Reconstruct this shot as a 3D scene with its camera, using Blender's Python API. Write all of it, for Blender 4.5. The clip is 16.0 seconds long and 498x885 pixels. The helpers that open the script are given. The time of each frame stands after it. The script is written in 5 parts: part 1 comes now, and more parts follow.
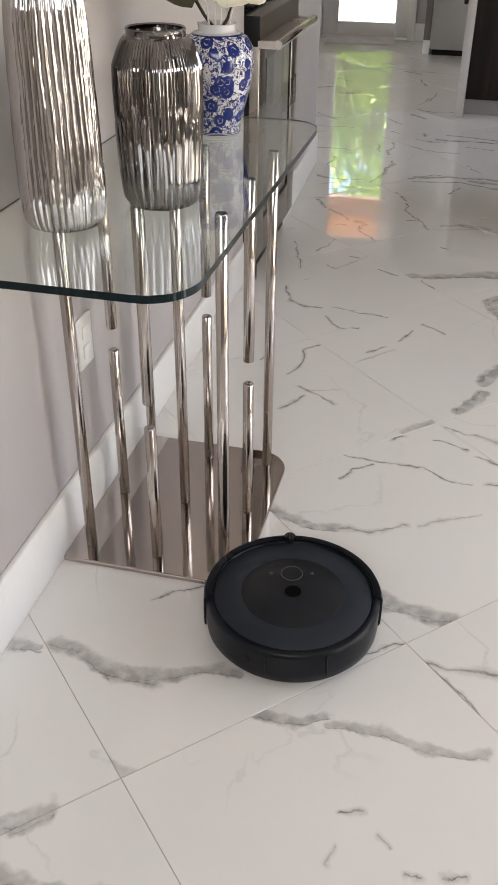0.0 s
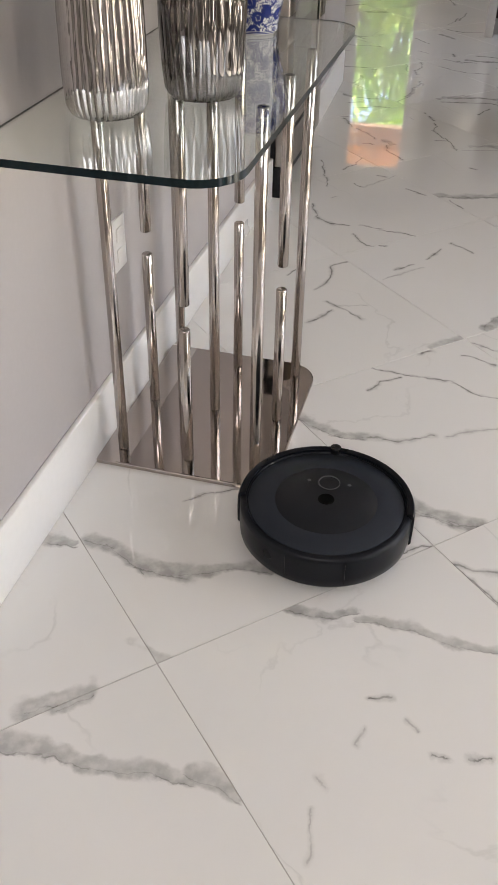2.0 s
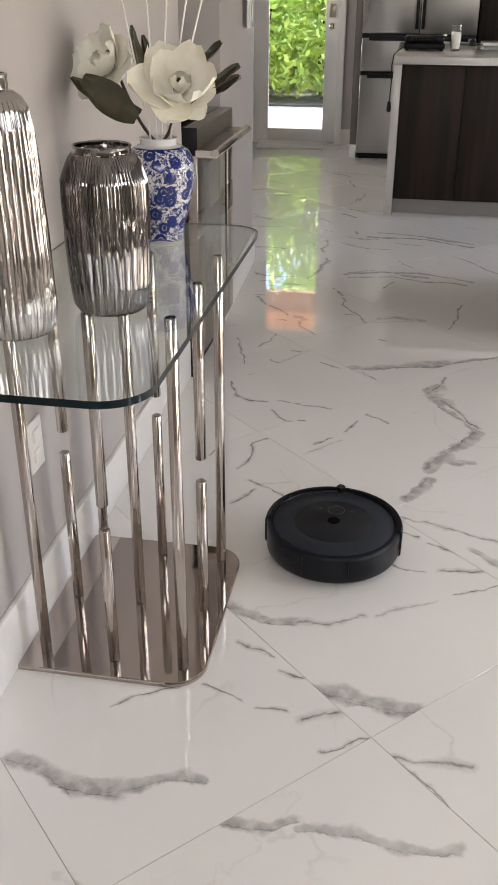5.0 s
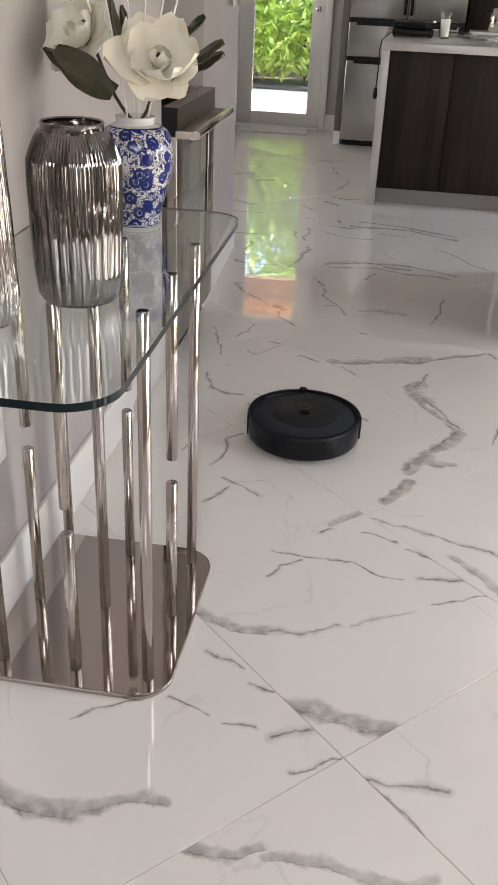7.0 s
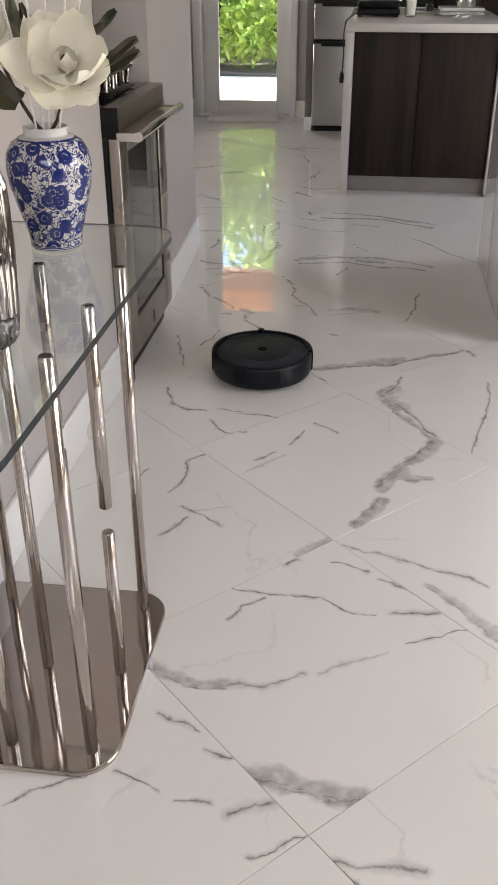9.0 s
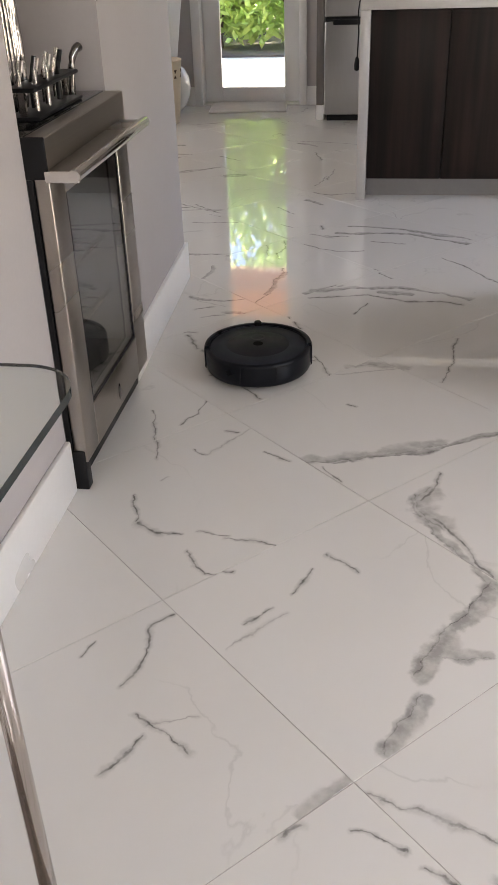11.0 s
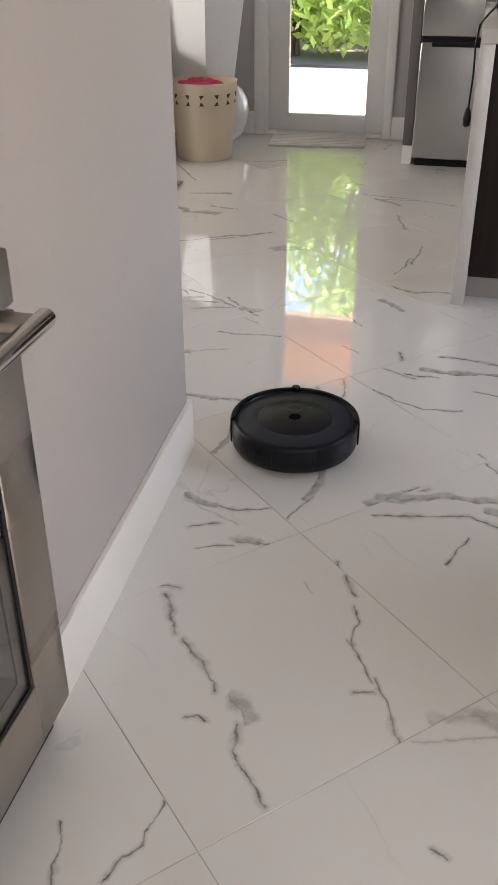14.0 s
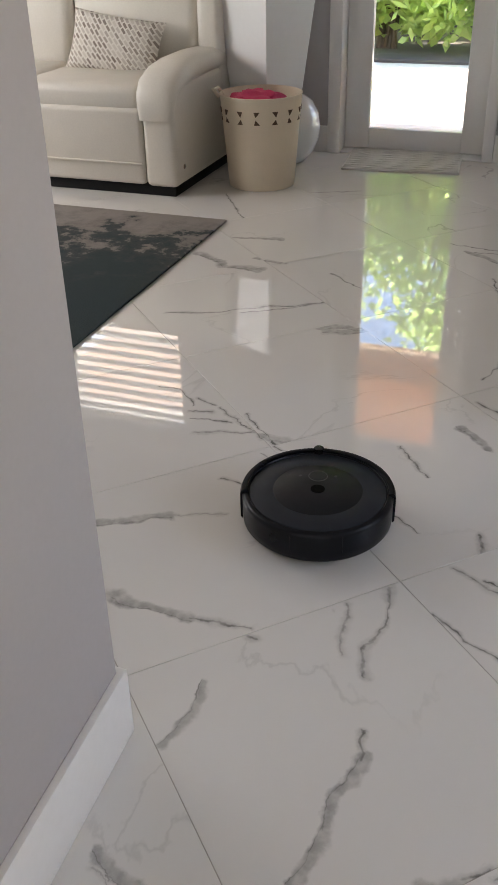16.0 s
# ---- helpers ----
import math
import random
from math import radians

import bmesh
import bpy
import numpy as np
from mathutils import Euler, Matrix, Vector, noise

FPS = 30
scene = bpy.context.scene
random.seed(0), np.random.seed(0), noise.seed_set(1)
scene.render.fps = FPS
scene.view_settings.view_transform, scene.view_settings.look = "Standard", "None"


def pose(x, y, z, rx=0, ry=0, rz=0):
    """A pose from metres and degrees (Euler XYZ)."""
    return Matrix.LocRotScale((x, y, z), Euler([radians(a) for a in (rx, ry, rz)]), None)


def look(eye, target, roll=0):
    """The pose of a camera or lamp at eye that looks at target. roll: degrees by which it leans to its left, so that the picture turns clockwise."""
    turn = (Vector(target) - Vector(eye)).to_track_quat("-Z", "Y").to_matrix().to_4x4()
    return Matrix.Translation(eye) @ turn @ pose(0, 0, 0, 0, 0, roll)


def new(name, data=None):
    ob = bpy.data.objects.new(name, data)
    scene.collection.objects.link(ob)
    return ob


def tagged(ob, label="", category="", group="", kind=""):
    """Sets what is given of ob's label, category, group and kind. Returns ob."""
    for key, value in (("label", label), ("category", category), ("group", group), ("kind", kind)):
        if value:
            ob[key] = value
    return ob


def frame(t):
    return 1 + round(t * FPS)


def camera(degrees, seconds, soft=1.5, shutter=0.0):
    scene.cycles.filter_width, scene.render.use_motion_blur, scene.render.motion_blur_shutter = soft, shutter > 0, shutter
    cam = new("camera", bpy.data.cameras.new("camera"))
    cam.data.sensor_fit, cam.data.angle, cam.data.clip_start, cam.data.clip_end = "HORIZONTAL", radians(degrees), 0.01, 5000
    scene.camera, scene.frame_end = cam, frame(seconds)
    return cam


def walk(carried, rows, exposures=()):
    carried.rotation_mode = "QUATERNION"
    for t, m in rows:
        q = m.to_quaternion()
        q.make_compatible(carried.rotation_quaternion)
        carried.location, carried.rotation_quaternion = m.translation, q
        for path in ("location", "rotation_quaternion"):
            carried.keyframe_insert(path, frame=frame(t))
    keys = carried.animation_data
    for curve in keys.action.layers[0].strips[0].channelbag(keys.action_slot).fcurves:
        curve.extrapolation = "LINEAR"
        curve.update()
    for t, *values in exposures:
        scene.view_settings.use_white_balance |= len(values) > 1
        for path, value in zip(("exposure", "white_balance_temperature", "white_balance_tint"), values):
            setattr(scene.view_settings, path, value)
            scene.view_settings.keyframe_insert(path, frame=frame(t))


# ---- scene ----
cam = camera(31.0, 16.0)
PATH = [
    (0, (-0.015, 0.986, 1.26), (-0.412, 2.623, 0.183), 0.6),
    (0.5, (-0.017, 0.91, 1.202), (-0.406, 2.498, 0.05), 0.6),
    (1, (-0.045, 0.893, 1.194), (-0.429, 2.446, -0.007), 0.8),
    (1.5, (-0.041, 0.9, 1.201), (-0.435, 2.442, -0.011), 0.8),
    (2, (-0.044, 0.923, 1.211), (-0.443, 2.48, 0.021), 1.1),
    (2.5, (-0.037, 0.944, 1.223), (-0.455, 2.541, 0.092), 0.8),
    (3, (-0.032, 0.941, 1.262), (-0.455, 2.608, 0.237), 1.0),
    (3.5, (-0.031, 0.938, 1.264), (-0.433, 2.638, 0.283), 0.9),
    (4, (-0.032, 0.96, 1.265), (-0.405, 2.689, 0.325), 0.9),
    (4.5, (-0.040, 0.975, 1.28), (-0.371, 2.723, 0.361), 0.8),
    (5, (-0.031, 0.978, 1.276), (-0.33, 2.738, 0.375), 0.3),
    (7.5, (-0.051, 1.107, 1.26), (-0.285, 2.861, 0.326), 2.9),
    (8, (-0.032, 1.135, 1.278), (-0.264, 2.89, 0.348), 2.4),
    (8.5, (-0.016, 1.196, 1.275), (-0.255, 2.948, 0.34), 1.1),
    (9, (0.022, 1.294, 1.263), (-0.209, 3.036, 0.308), -0.1),
    (9.2, (0.018, 1.339, 1.248), (-0.203, 3.084, 0.295), -0.4),
    (11.3, (-0.011, 2.249, 1.241), (-0.298, 3.957, 0.241), -2.1),
    (11.5, (-0.042, 2.341, 1.254), (-0.338, 4.047, 0.253), -1.9),
    (12, (-0.057, 2.565, 1.247), (-0.392, 4.264, 0.246), -2.0),
    (12.5, (-0.02, 2.83, 1.258), (-0.392, 4.524, 0.262), -1.6),
    (13, (-0.029, 3.087, 1.236), (-0.403, 4.779, 0.237), -0.9),
    (13.5, (-0.108, 3.344, 1.247), (-0.473, 5.038, 0.248), -0.2),
    (14, (-0.154, 3.572, 1.232), (-0.558, 5.251, 0.225), -0.2),
    (14.5, (-0.153, 3.838, 1.243), (-0.585, 5.507, 0.23), -0.8),
    (15, (-0.185, 4.097, 1.251), (-0.649, 5.744, 0.215), -1.7),
    (15.5, (-0.252, 4.356, 1.224), (-0.729, 5.996, 0.185), -1.1),
    (16, (-0.223, 4.647, 1.209), (-0.819, 6.252, 0.175), -1.3),
]
walk(cam, [(t, look(eye, target, roll)) for t, eye, target, roll in PATH], [(0, 2.60, 6950, 10), (3, 2.54, 7050, 11), (9, 2.56, 7000, 11), (11.5, 2.68, 7050, 13), (13, 2.84, 7050, 13), (14, 2.84, 7050, 13), (16, 2.54, 6950, 11)])

# ---------------------------------------------------------------- light
world = bpy.data.worlds.new("sky")
scene.world = world
world.use_nodes = True
SUN_UP, SUN_ROUND = 60, 72
sky = world.node_tree.nodes.new("ShaderNodeTexSky")
sky.sky_type, sky.sun_disc = "NISHITA", False
sky.sun_elevation, sky.sun_rotation = radians(SUN_UP), radians(SUN_ROUND)
world.node_tree.links.new(sky.outputs[0], world.node_tree.nodes["Background"].inputs[0])
world.node_tree.nodes["Background"].inputs[1].default_value = 0.15
sun = new("sun", bpy.data.lights.new("sun", "SUN"))
sun.data.energy, sun.data.angle, sun.data.color = 5.0, radians(0.5), (1.0, 0.95, 0.86)
sun_way = Vector((math.sin(radians(SUN_ROUND)) * math.cos(radians(SUN_UP)), math.cos(radians(SUN_ROUND)) * math.cos(radians(SUN_UP)), math.sin(radians(SUN_UP))))
sun.matrix_world = look(sun_way * 50, (0, 0, 0))


def daylight_fill(eye, target, width, height, watts, colour=(1.0, 0.93, 0.86)):
    """An area lamp of daylight colour in an opening; some openings are added for fill."""
    lamp = new("daylight_fill_lamp", bpy.data.lights.new("daylight_fill_lamp", "AREA"))
    lamp.data.shape, lamp.data.size, lamp.data.size_y = "RECTANGLE", width, height
    lamp.data.energy, lamp.data.color = watts, colour
    lamp.matrix_world = look(eye, target)
    return lamp


daylight_fill((2.42, 2.42, 0.85), (0, 2.42, 0.3), 0.26, 1.3, 3.2)
daylight_fill((2.42, 1.05, 0.85), (0, 1.05, 0.3), 0.26, 1.3, 1.8)
# Added fill for the corridor wall past the range, in a made-up opening.
daylight_fill((2.42, 3.40, 1.30), (-0.7, 4.7, 0.7), 1.0, 1.3, 2.7)
# Added fill for the floor before the island, in a made-up opening.
daylight_fill((2.42, 6.15, 1.45), (-0.5, 5.4, 0.2), 1.4, 1.4, 1.1)
# Added fill for the near floor, in a made-up south opening.
daylight_fill((0.2, -0.62, 2.0), (0.2, 1.6, 0.2), 1.8, 0.9, 5.2)
daylight_fill((-3.0, 9.74, 1.5), (-3.0, 5, 1.0), 0.84, 0.98, 1.15, (1.0, 0.94, 0.88))
# Added fill for the sofa and door side, in a made-up opening.
daylight_fill((-4.52, 7.4, 1.5), (0, 8.4, 1.0), 1.9, 1.1, 9.5)


# ---------------------------------------------------------------- materials
def nodes_of(name):
    m = bpy.data.materials.new(name)
    m.use_nodes = True
    nt = m.node_tree
    return m, nt, nt.nodes["Principled BSDF"]


def node(nt, kind, links=(), operation="", interpolation_type=""):
    n = nt.nodes.new("ShaderNode" + kind)
    if operation:
        n.operation = operation
    if interpolation_type:
        n.interpolation_type = interpolation_type
    for socket, value in links:
        if isinstance(value, bpy.types.NodeSocket):
            nt.links.new(value, n.inputs[socket])
        else:
            n.inputs[socket].default_value = value
    return n


def rgb(c):
    return (c[0], c[1], c[2], 1.0)


def surface(name, colour, rough=0.5, metal=0.0, second=None, fine=60.0, coarse=4.0, mix=0.25, bump=0.1, bump_scale=None, stretch=(1, 1, 1), coat=0.0, rough_vary=0.08, depth=0.002, spec=0.5):
    """A painted, woven, metal or wooden surface with grain at two scales."""
    m, nt, b = nodes_of(name)
    second = second or tuple(c * 0.82 for c in colour)
    co = node(nt, "TexCoord")
    mp = node(nt, "Mapping", [(0, co.outputs["Object"]), (3, stretch)])
    n1 = node(nt, "TexNoise", [(0, mp.outputs[0]), ("Scale", fine), ("Detail", 5.0)])
    n2 = node(nt, "TexNoise", [(0, mp.outputs[0]), ("Scale", coarse), ("Detail", 3.0)])
    add = node(nt, "Math", [(0, n1.outputs[0]), (1, n2.outputs[0])], operation="ADD")
    ramp = node(nt, "MapRange", [(0, add.outputs[0]), (1, 0.7), (2, 1.3), (3, 0.0), (4, mix * 2)])
    cm = node(nt, "MixRGB", [(0, ramp.outputs[0]), (1, rgb(colour)), (2, rgb(second))])
    nt.links.new(cm.outputs[0], b.inputs["Base Color"])
    rr = node(nt, "MapRange", [(0, n2.outputs[0]), (1, 0.3), (2, 0.7), (3, max(0.02, rough - rough_vary)), (4, min(1.0, rough + rough_vary))])
    nt.links.new(rr.outputs[0], b.inputs["Roughness"])
    b.inputs["Metallic"].default_value = metal
    b.inputs["Coat Weight"].default_value = coat
    b.inputs["Specular IOR Level"].default_value = spec
    if bump:
        nb = node(nt, "TexNoise", [(0, mp.outputs[0]), ("Scale", bump_scale or fine), ("Detail", 4.0)])
        bp = node(nt, "Bump", [("Strength", bump), ("Distance", depth), ("Height", nb.outputs[0])])
        nt.links.new(bp.outputs[0], b.inputs["Normal"])
    return m


def chrome(name, colour, rough, wave=0.0, scale=30.0):
    m, nt, b = nodes_of(name)
    co = node(nt, "TexCoord")
    n1 = node(nt, "TexNoise", [(0, co.outputs["Object"]), ("Scale", scale), ("Detail", 3.0)])
    n2 = node(nt, "TexNoise", [(0, co.outputs["Object"]), ("Scale", scale * 6), ("Detail", 4.0)])
    rr = node(nt, "MapRange", [(0, n2.outputs[0]), (1, 0.3), (2, 0.8), (3, rough * 0.6), (4, rough * 1.6)])
    b.inputs["Base Color"].default_value = rgb(colour)
    b.inputs["Metallic"].default_value = 1.0
    nt.links.new(rr.outputs[0], b.inputs["Roughness"])
    if wave:
        bp = node(nt, "Bump", [("Strength", wave), ("Distance", 0.004), ("Height", n1.outputs[0])])
        nt.links.new(bp.outputs[0], b.inputs["Normal"])
    return m


def glass(name, colour=(1, 1, 1), ior=1.5, rough=0.0):
    m, nt, b = nodes_of(name)
    b.inputs["Base Color"].default_value = rgb(colour)
    b.inputs["Transmission Weight"].default_value = 1.0
    b.inputs["Roughness"].default_value = rough
    b.inputs["IOR"].default_value = ior
    return m


def marble(name, strokes=()):
    """Polished white porcelain with grey veins. strokes: (x0, y0, x1, y1, width, depth of tone) of the veins printed on a tile, in the tile's space."""
    m, nt, b = nodes_of(name)
    co = node(nt, "TexCoord")
    info = node(nt, "ObjectInfo")
    pos = co.outputs["Object"]
    shift = node(nt, "VectorMath", [(0, pos), (1, info.outputs["Location"])], operation="ADD")
    where = shift.outputs[0]
    warp = node(nt, "TexNoise", [(0, where), ("Scale", 6.0), ("Detail", 6.0), ("Roughness", 0.6)])
    centred = node(nt, "VectorMath", [(0, warp.outputs["Color"]), (1, (0.5, 0.5, 0.5))], operation="SUBTRACT")
    moved = node(nt, "VectorMath", [(0, centred.outputs[0]), (1, (0.085, 0.085, 0.0))], operation="MULTIPLY")
    bent = node(nt, "VectorMath", [(0, pos), (1, moved.outputs[0])], operation="ADD").outputs[0]
    flat = node(nt, "VectorMath", [(0, bent), (1, (1, 1, 0))], operation="MULTIPLY").outputs[0]
    fat = node(nt, "TexNoise", [(0, where), ("Scale", 13.0), ("Detail", 4.0)])
    fat = node(nt, "MapRange", [(0, fat.outputs[0]), (1, 0.32), (2, 0.68), (3, 0.55), (4, 1.7)]).outputs[0]
    torn = node(nt, "TexNoise", [(0, where), ("Scale", 38.0), ("Detail", 5.0)])
    torn = node(nt, "MapRange", [(0, torn.outputs[0]), (1, 0.34), (2, 0.6), (3, 0.55), (4, 1.12)]).outputs[0]
    total = None
    for x0, y0, x1, y1, width, tone in strokes:
        a, ab = Vector((x0, y0, 0)), Vector((x1 - x0, y1 - y0, 0))
        pa = node(nt, "VectorMath", [(0, flat), (1, a)], operation="SUBTRACT").outputs[0]
        along = node(nt, "VectorMath", [(0, pa), (1, ab / max(ab.length_squared, 1e-6))], operation="DOT_PRODUCT").outputs["Value"]
        along = node(nt, "Clamp", [(0, along)]).outputs[0]
        foot = node(nt, "VectorMath", [(0, ab), ("Scale", along)], operation="SCALE").outputs[0]
        far = node(nt, "VectorMath", [(0, pa), (1, foot)], operation="DISTANCE").outputs["Value"]
        broad = width > 0.0115
        edge_w = node(nt, "Math", [(0, fat), (1, width * 0.45)], operation="MULTIPLY").outputs[0]
        wide = node(nt, "Math", [(0, fat), (1, width)], operation="MULTIPLY").outputs[0]
        heart_w = node(nt, "Math", [(0, wide), (1, 0.30 if broad else 0.60)], operation="MULTIPLY").outputs[0]
        border_w = node(nt, "Math", [(0, wide), (1, 1.15 if broad else 1.35)], operation="MULTIPLY").outputs[0]
        heart = node(nt, "MapRange", [(0, far), (1, 0.0), (2, heart_w), (3, min(0.92, tone * (1.05 if broad else 1.2))), (4, 0.0)], interpolation_type="SMOOTHSTEP").outputs[0]
        border = node(nt, "MapRange", [(0, far), (1, edge_w if broad else 0.0), (2, border_w), (3, tone * (1.05 if broad else 0.55)), (4, 0.0)], interpolation_type="SMOOTHSTEP").outputs[0]
        if broad:
            across = node(nt, "VectorMath", [(0, pa), (1, Vector((-ab.y, ab.x, 0)).normalized() / width)], operation="DOT_PRODUCT").outputs["Value"]
            wash = node(nt, "MapRange", [(0, across), (1, -1.2), (2, 0.9), (3, 1.0), (4, 0.6)]).outputs[0]
            border = node(nt, "Math", [(0, border), (1, wash)], operation="MULTIPLY").outputs[0]
            rim = node(nt, "Math", [(0, across), (1, 0.55)], operation="ADD").outputs[0]
            rim = node(nt, "Math", [(0, rim)], operation="ABSOLUTE").outputs[0]
            rim = node(nt, "MapRange", [(0, rim), (1, 0.0), (2, 0.24), (3, min(0.9, tone * 1.25)), (4, 0.0)], interpolation_type="SMOOTHSTEP").outputs[0]
            inside = node(nt, "MapRange", [(0, far), (1, width * 0.75), (2, width * 1.0), (3, 1.0), (4, 0.0)]).outputs[0]
            heart = node(nt, "Math", [(0, rim), (1, inside)], operation="MULTIPLY").outputs[0]
        mask = node(nt, "Math", [(0, heart), (1, border)], operation="MAXIMUM").outputs[0]
        total = mask if total is None else node(nt, "Math", [(0, total), (1, mask)], operation="MAXIMUM").outputs[0]
    # faint hairlines that every tile has
    hair = node(nt, "TexNoise", [(0, where), ("Scale", 1.7), ("Detail", 7.0), ("Distortion", 0.6)])
    dist = node(nt, "Math", [(0, hair.outputs[0]), (1, 0.5)], operation="SUBTRACT").outputs[0]
    dist = node(nt, "Math", [(0, dist)], operation="ABSOLUTE").outputs[0]
    hair = node(nt, "MapRange", [(0, dist), (1, 0.0), (2, 0.006), (3, 0.16 if strokes else 0.4), (4, 0.0)]).outputs[0]
    gate = node(nt, "TexNoise", [(0, where), ("Scale", 2.3), ("Detail", 2.0)])
    gate = node(nt, "MapRange", [(0, gate.outputs[0]), (1, 0.5), (2, 0.62), (3, 0.0), (4, 1.0)]).outputs[0]
    hair = node(nt, "Math", [(0, hair), (1, gate)], operation="MULTIPLY").outputs[0]
    if total is not None:
        total = node(nt, "Math", [(0, total), (1, torn)], operation="MULTIPLY").outputs[0]
        total = node(nt, "Math", [(0, total), (1, hair)], operation="MAXIMUM").outputs[0]
    else:
        total = hair
    cloud = node(nt, "TexNoise", [(0, where), ("Scale", 2.2), ("Detail", 4.0)])
    base = node(nt, "MixRGB", [(0, cloud.outputs[0]), (1, (0.76, 0.75, 0.73, 1)), (2, (0.70, 0.685, 0.66, 1))]).outputs[0]
    col = node(nt, "MixRGB", [(0, total), (1, base), (2, (0.13, 0.125, 0.12, 1))]).outputs[0]
    nt.links.new(col, b.inputs["Base Color"])
    smear = node(nt, "TexNoise", [(0, where), ("Scale", 5.0), ("Detail", 3.0)])
    rr = node(nt, "MapRange", [(0, smear.outputs[0]), (1, 0.3), (2, 0.7), (3, 0.003), (4, 0.010)]).outputs[0]
    nt.links.new(rr, b.inputs["Roughness"])
    b.inputs["IOR"].default_value = 1.95
    wavy = node(nt, "TexNoise", [(0, where), ("Scale", 9.0), ("Detail", 1.0)])
    bp = node(nt, "Bump", [("Strength", 0.006), ("Distance", 0.004), ("Height", wavy.outputs[0])])
    nt.links.new(bp.outputs[0], b.inputs["Normal"])
    return m


WALL = surface("wall_paint", (0.43, 0.40, 0.395), 0.55, fine=90, coarse=1.2, mix=0.1, bump=0.05)
# Dark tone added on unseen walls to put dark streaks in polished metal.
DARK_SURROUND = surface("dark_surround", (0.34, 0.32, 0.30), 0.6, fine=90, coarse=1.2, mix=0.15, bump=0.05)
TRIM = surface("trim_paint", (0.80, 0.785, 0.77), 0.35, fine=60, coarse=2, mix=0.1, bump=0.03)
CEILING = surface("ceiling_paint", (0.62, 0.61, 0.60), 0.8, fine=80, coarse=1, mix=0.1)
GROUT = surface("grout", (0.42, 0.40, 0.37), 0.8, fine=150, coarse=5, mix=0.3)
PLATE = chrome("polished_steel_plate", (0.46, 0.41, 0.385), 0.05, 0.22, 4)
ROD = chrome("polished_steel_rod", (0.50, 0.455, 0.425), 0.12, 0.0)
DARK_SILVER = chrome("dark_silver_glaze", (0.235, 0.222, 0.218), 0.05, 0.0, 45)
SILVER = chrome("silver_glaze", (0.46, 0.44, 0.43), 0.08, 0.0, 45)
GLASS_TOP = glass("table_glass", (0.90, 0.955, 0.93), 1.4)
GLASS_EDGE = surface("glass_edge", (0.003, 0.010, 0.013), 0.12, mix=0.1, bump=0.0, spec=0.25)
PANE = glass("window_glass", (1, 1, 1), 1.45)
STEEL = surface("brushed_steel", (0.40, 0.365, 0.33), 0.3, 1.0, fine=220, coarse=3, mix=0.25, bump=0.12, stretch=(1, 0.03, 1))
STEEL_FRIDGE = surface("fridge_steel", (0.50, 0.495, 0.49), 0.3, 1.0, fine=220, coarse=2, mix=0.2, bump=0.1, stretch=(1, 1, 0.03))
STEEL_BRIGHT = chrome("bright_steel", (0.75, 0.72, 0.69), 0.12)
OVEN_GLASS = glass("oven_glass", (0.78, 0.78, 0.77), 1.6)
ENAMEL = surface("oven_enamel", (0.15, 0.152, 0.155), 0.35, fine=300, coarse=20, mix=0.4, bump=0.05)
WHITE_GLOSS = surface("white_gloss_lacquer", (0.62, 0.60, 0.585), 0.06, fine=60, coarse=2, mix=0.08, bump=0.0, rough_vary=0.02, spec=0.8)
BLACK_GLASS = surface("black_glass", (0.012, 0.012, 0.013), 0.05, mix=0.2, bump=0.0, rough_vary=0.02)
BLACK = surface("black_plastic", (0.008, 0.008, 0.009), 0.4, fine=200, mix=0.3, bump=0.08, spec=0.25)
ROBOT_BODY = surface("robot_black", (0.0035, 0.0045, 0.0075), 0.34, fine=260, coarse=14, mix=0.3, bump=0.05, spec=0.2)
ROBOT_LID = surface("robot_lid_grey", (0.018, 0.022, 0.030), 0.45, fine=400, coarse=12, mix=0.25, bump=0.06, spec=0.22)
ROBOT_DISC = surface("robot_disc", (0.0095, 0.0105, 0.0135), 0.42, fine=400, coarse=12, mix=0.25, bump=0.06, spec=0.22)
DOT = surface("button_black", (0.001, 0.001, 0.001), 0.7, mix=0.1, bump=0.0, spec=0.05)
WOOD = surface("dark_wood", (0.010, 0.0065, 0.005), 0.45, spec=0.2, second=(0.031, 0.019, 0.0145), fine=26, coarse=9, mix=0.55, bump=0.12, stretch=(1, 1, 0.05))
QUARTZ = surface("white_quartz", (0.60, 0.575, 0.545), 0.16, second=(0.52, 0.495, 0.465), fine=120, coarse=6, mix=0.2, bump=0.0)
TOE = surface("toe_kick_grey", (0.36, 0.34, 0.32), 0.4, fine=60, mix=0.15)
LEATHER = surface("cream_leather", (0.68, 0.64, 0.57), 0.42, fine=120, coarse=5, mix=0.2, bump=0.28, bump_scale=170)
FELT = surface("cream_felt", (0.76, 0.66, 0.52), 0.85, fine=180, coarse=7, mix=0.2, bump=0.3)
PINK = surface("pink_cloth", (0.62, 0.05, 0.14), 0.85, fine=90, coarse=12, mix=0.5, bump=0.4)
PORCELAIN = surface("white_porcelain", (0.80, 0.80, 0.79), 0.12, fine=40, mix=0.08, bump=0.0)
PETAL = surface("petal", (0.84, 0.81, 0.73), 0.6, second=(0.74, 0.69, 0.52), fine=40, coarse=14, mix=0.3, bump=0.2)
LEAF = surface("magnolia_leaf", (0.022, 0.028, 0.013), 0.42, second=(0.06, 0.045, 0.022), fine=50, coarse=12, mix=0.45, bump=0.2)
STEM = surface("stem_brown", (0.06, 0.035, 0.022), 0.7, fine=120, mix=0.4, bump=0.3)
REED = surface("white_reed", (0.74, 0.72, 0.68), 0.6, fine=120, mix=0.2)
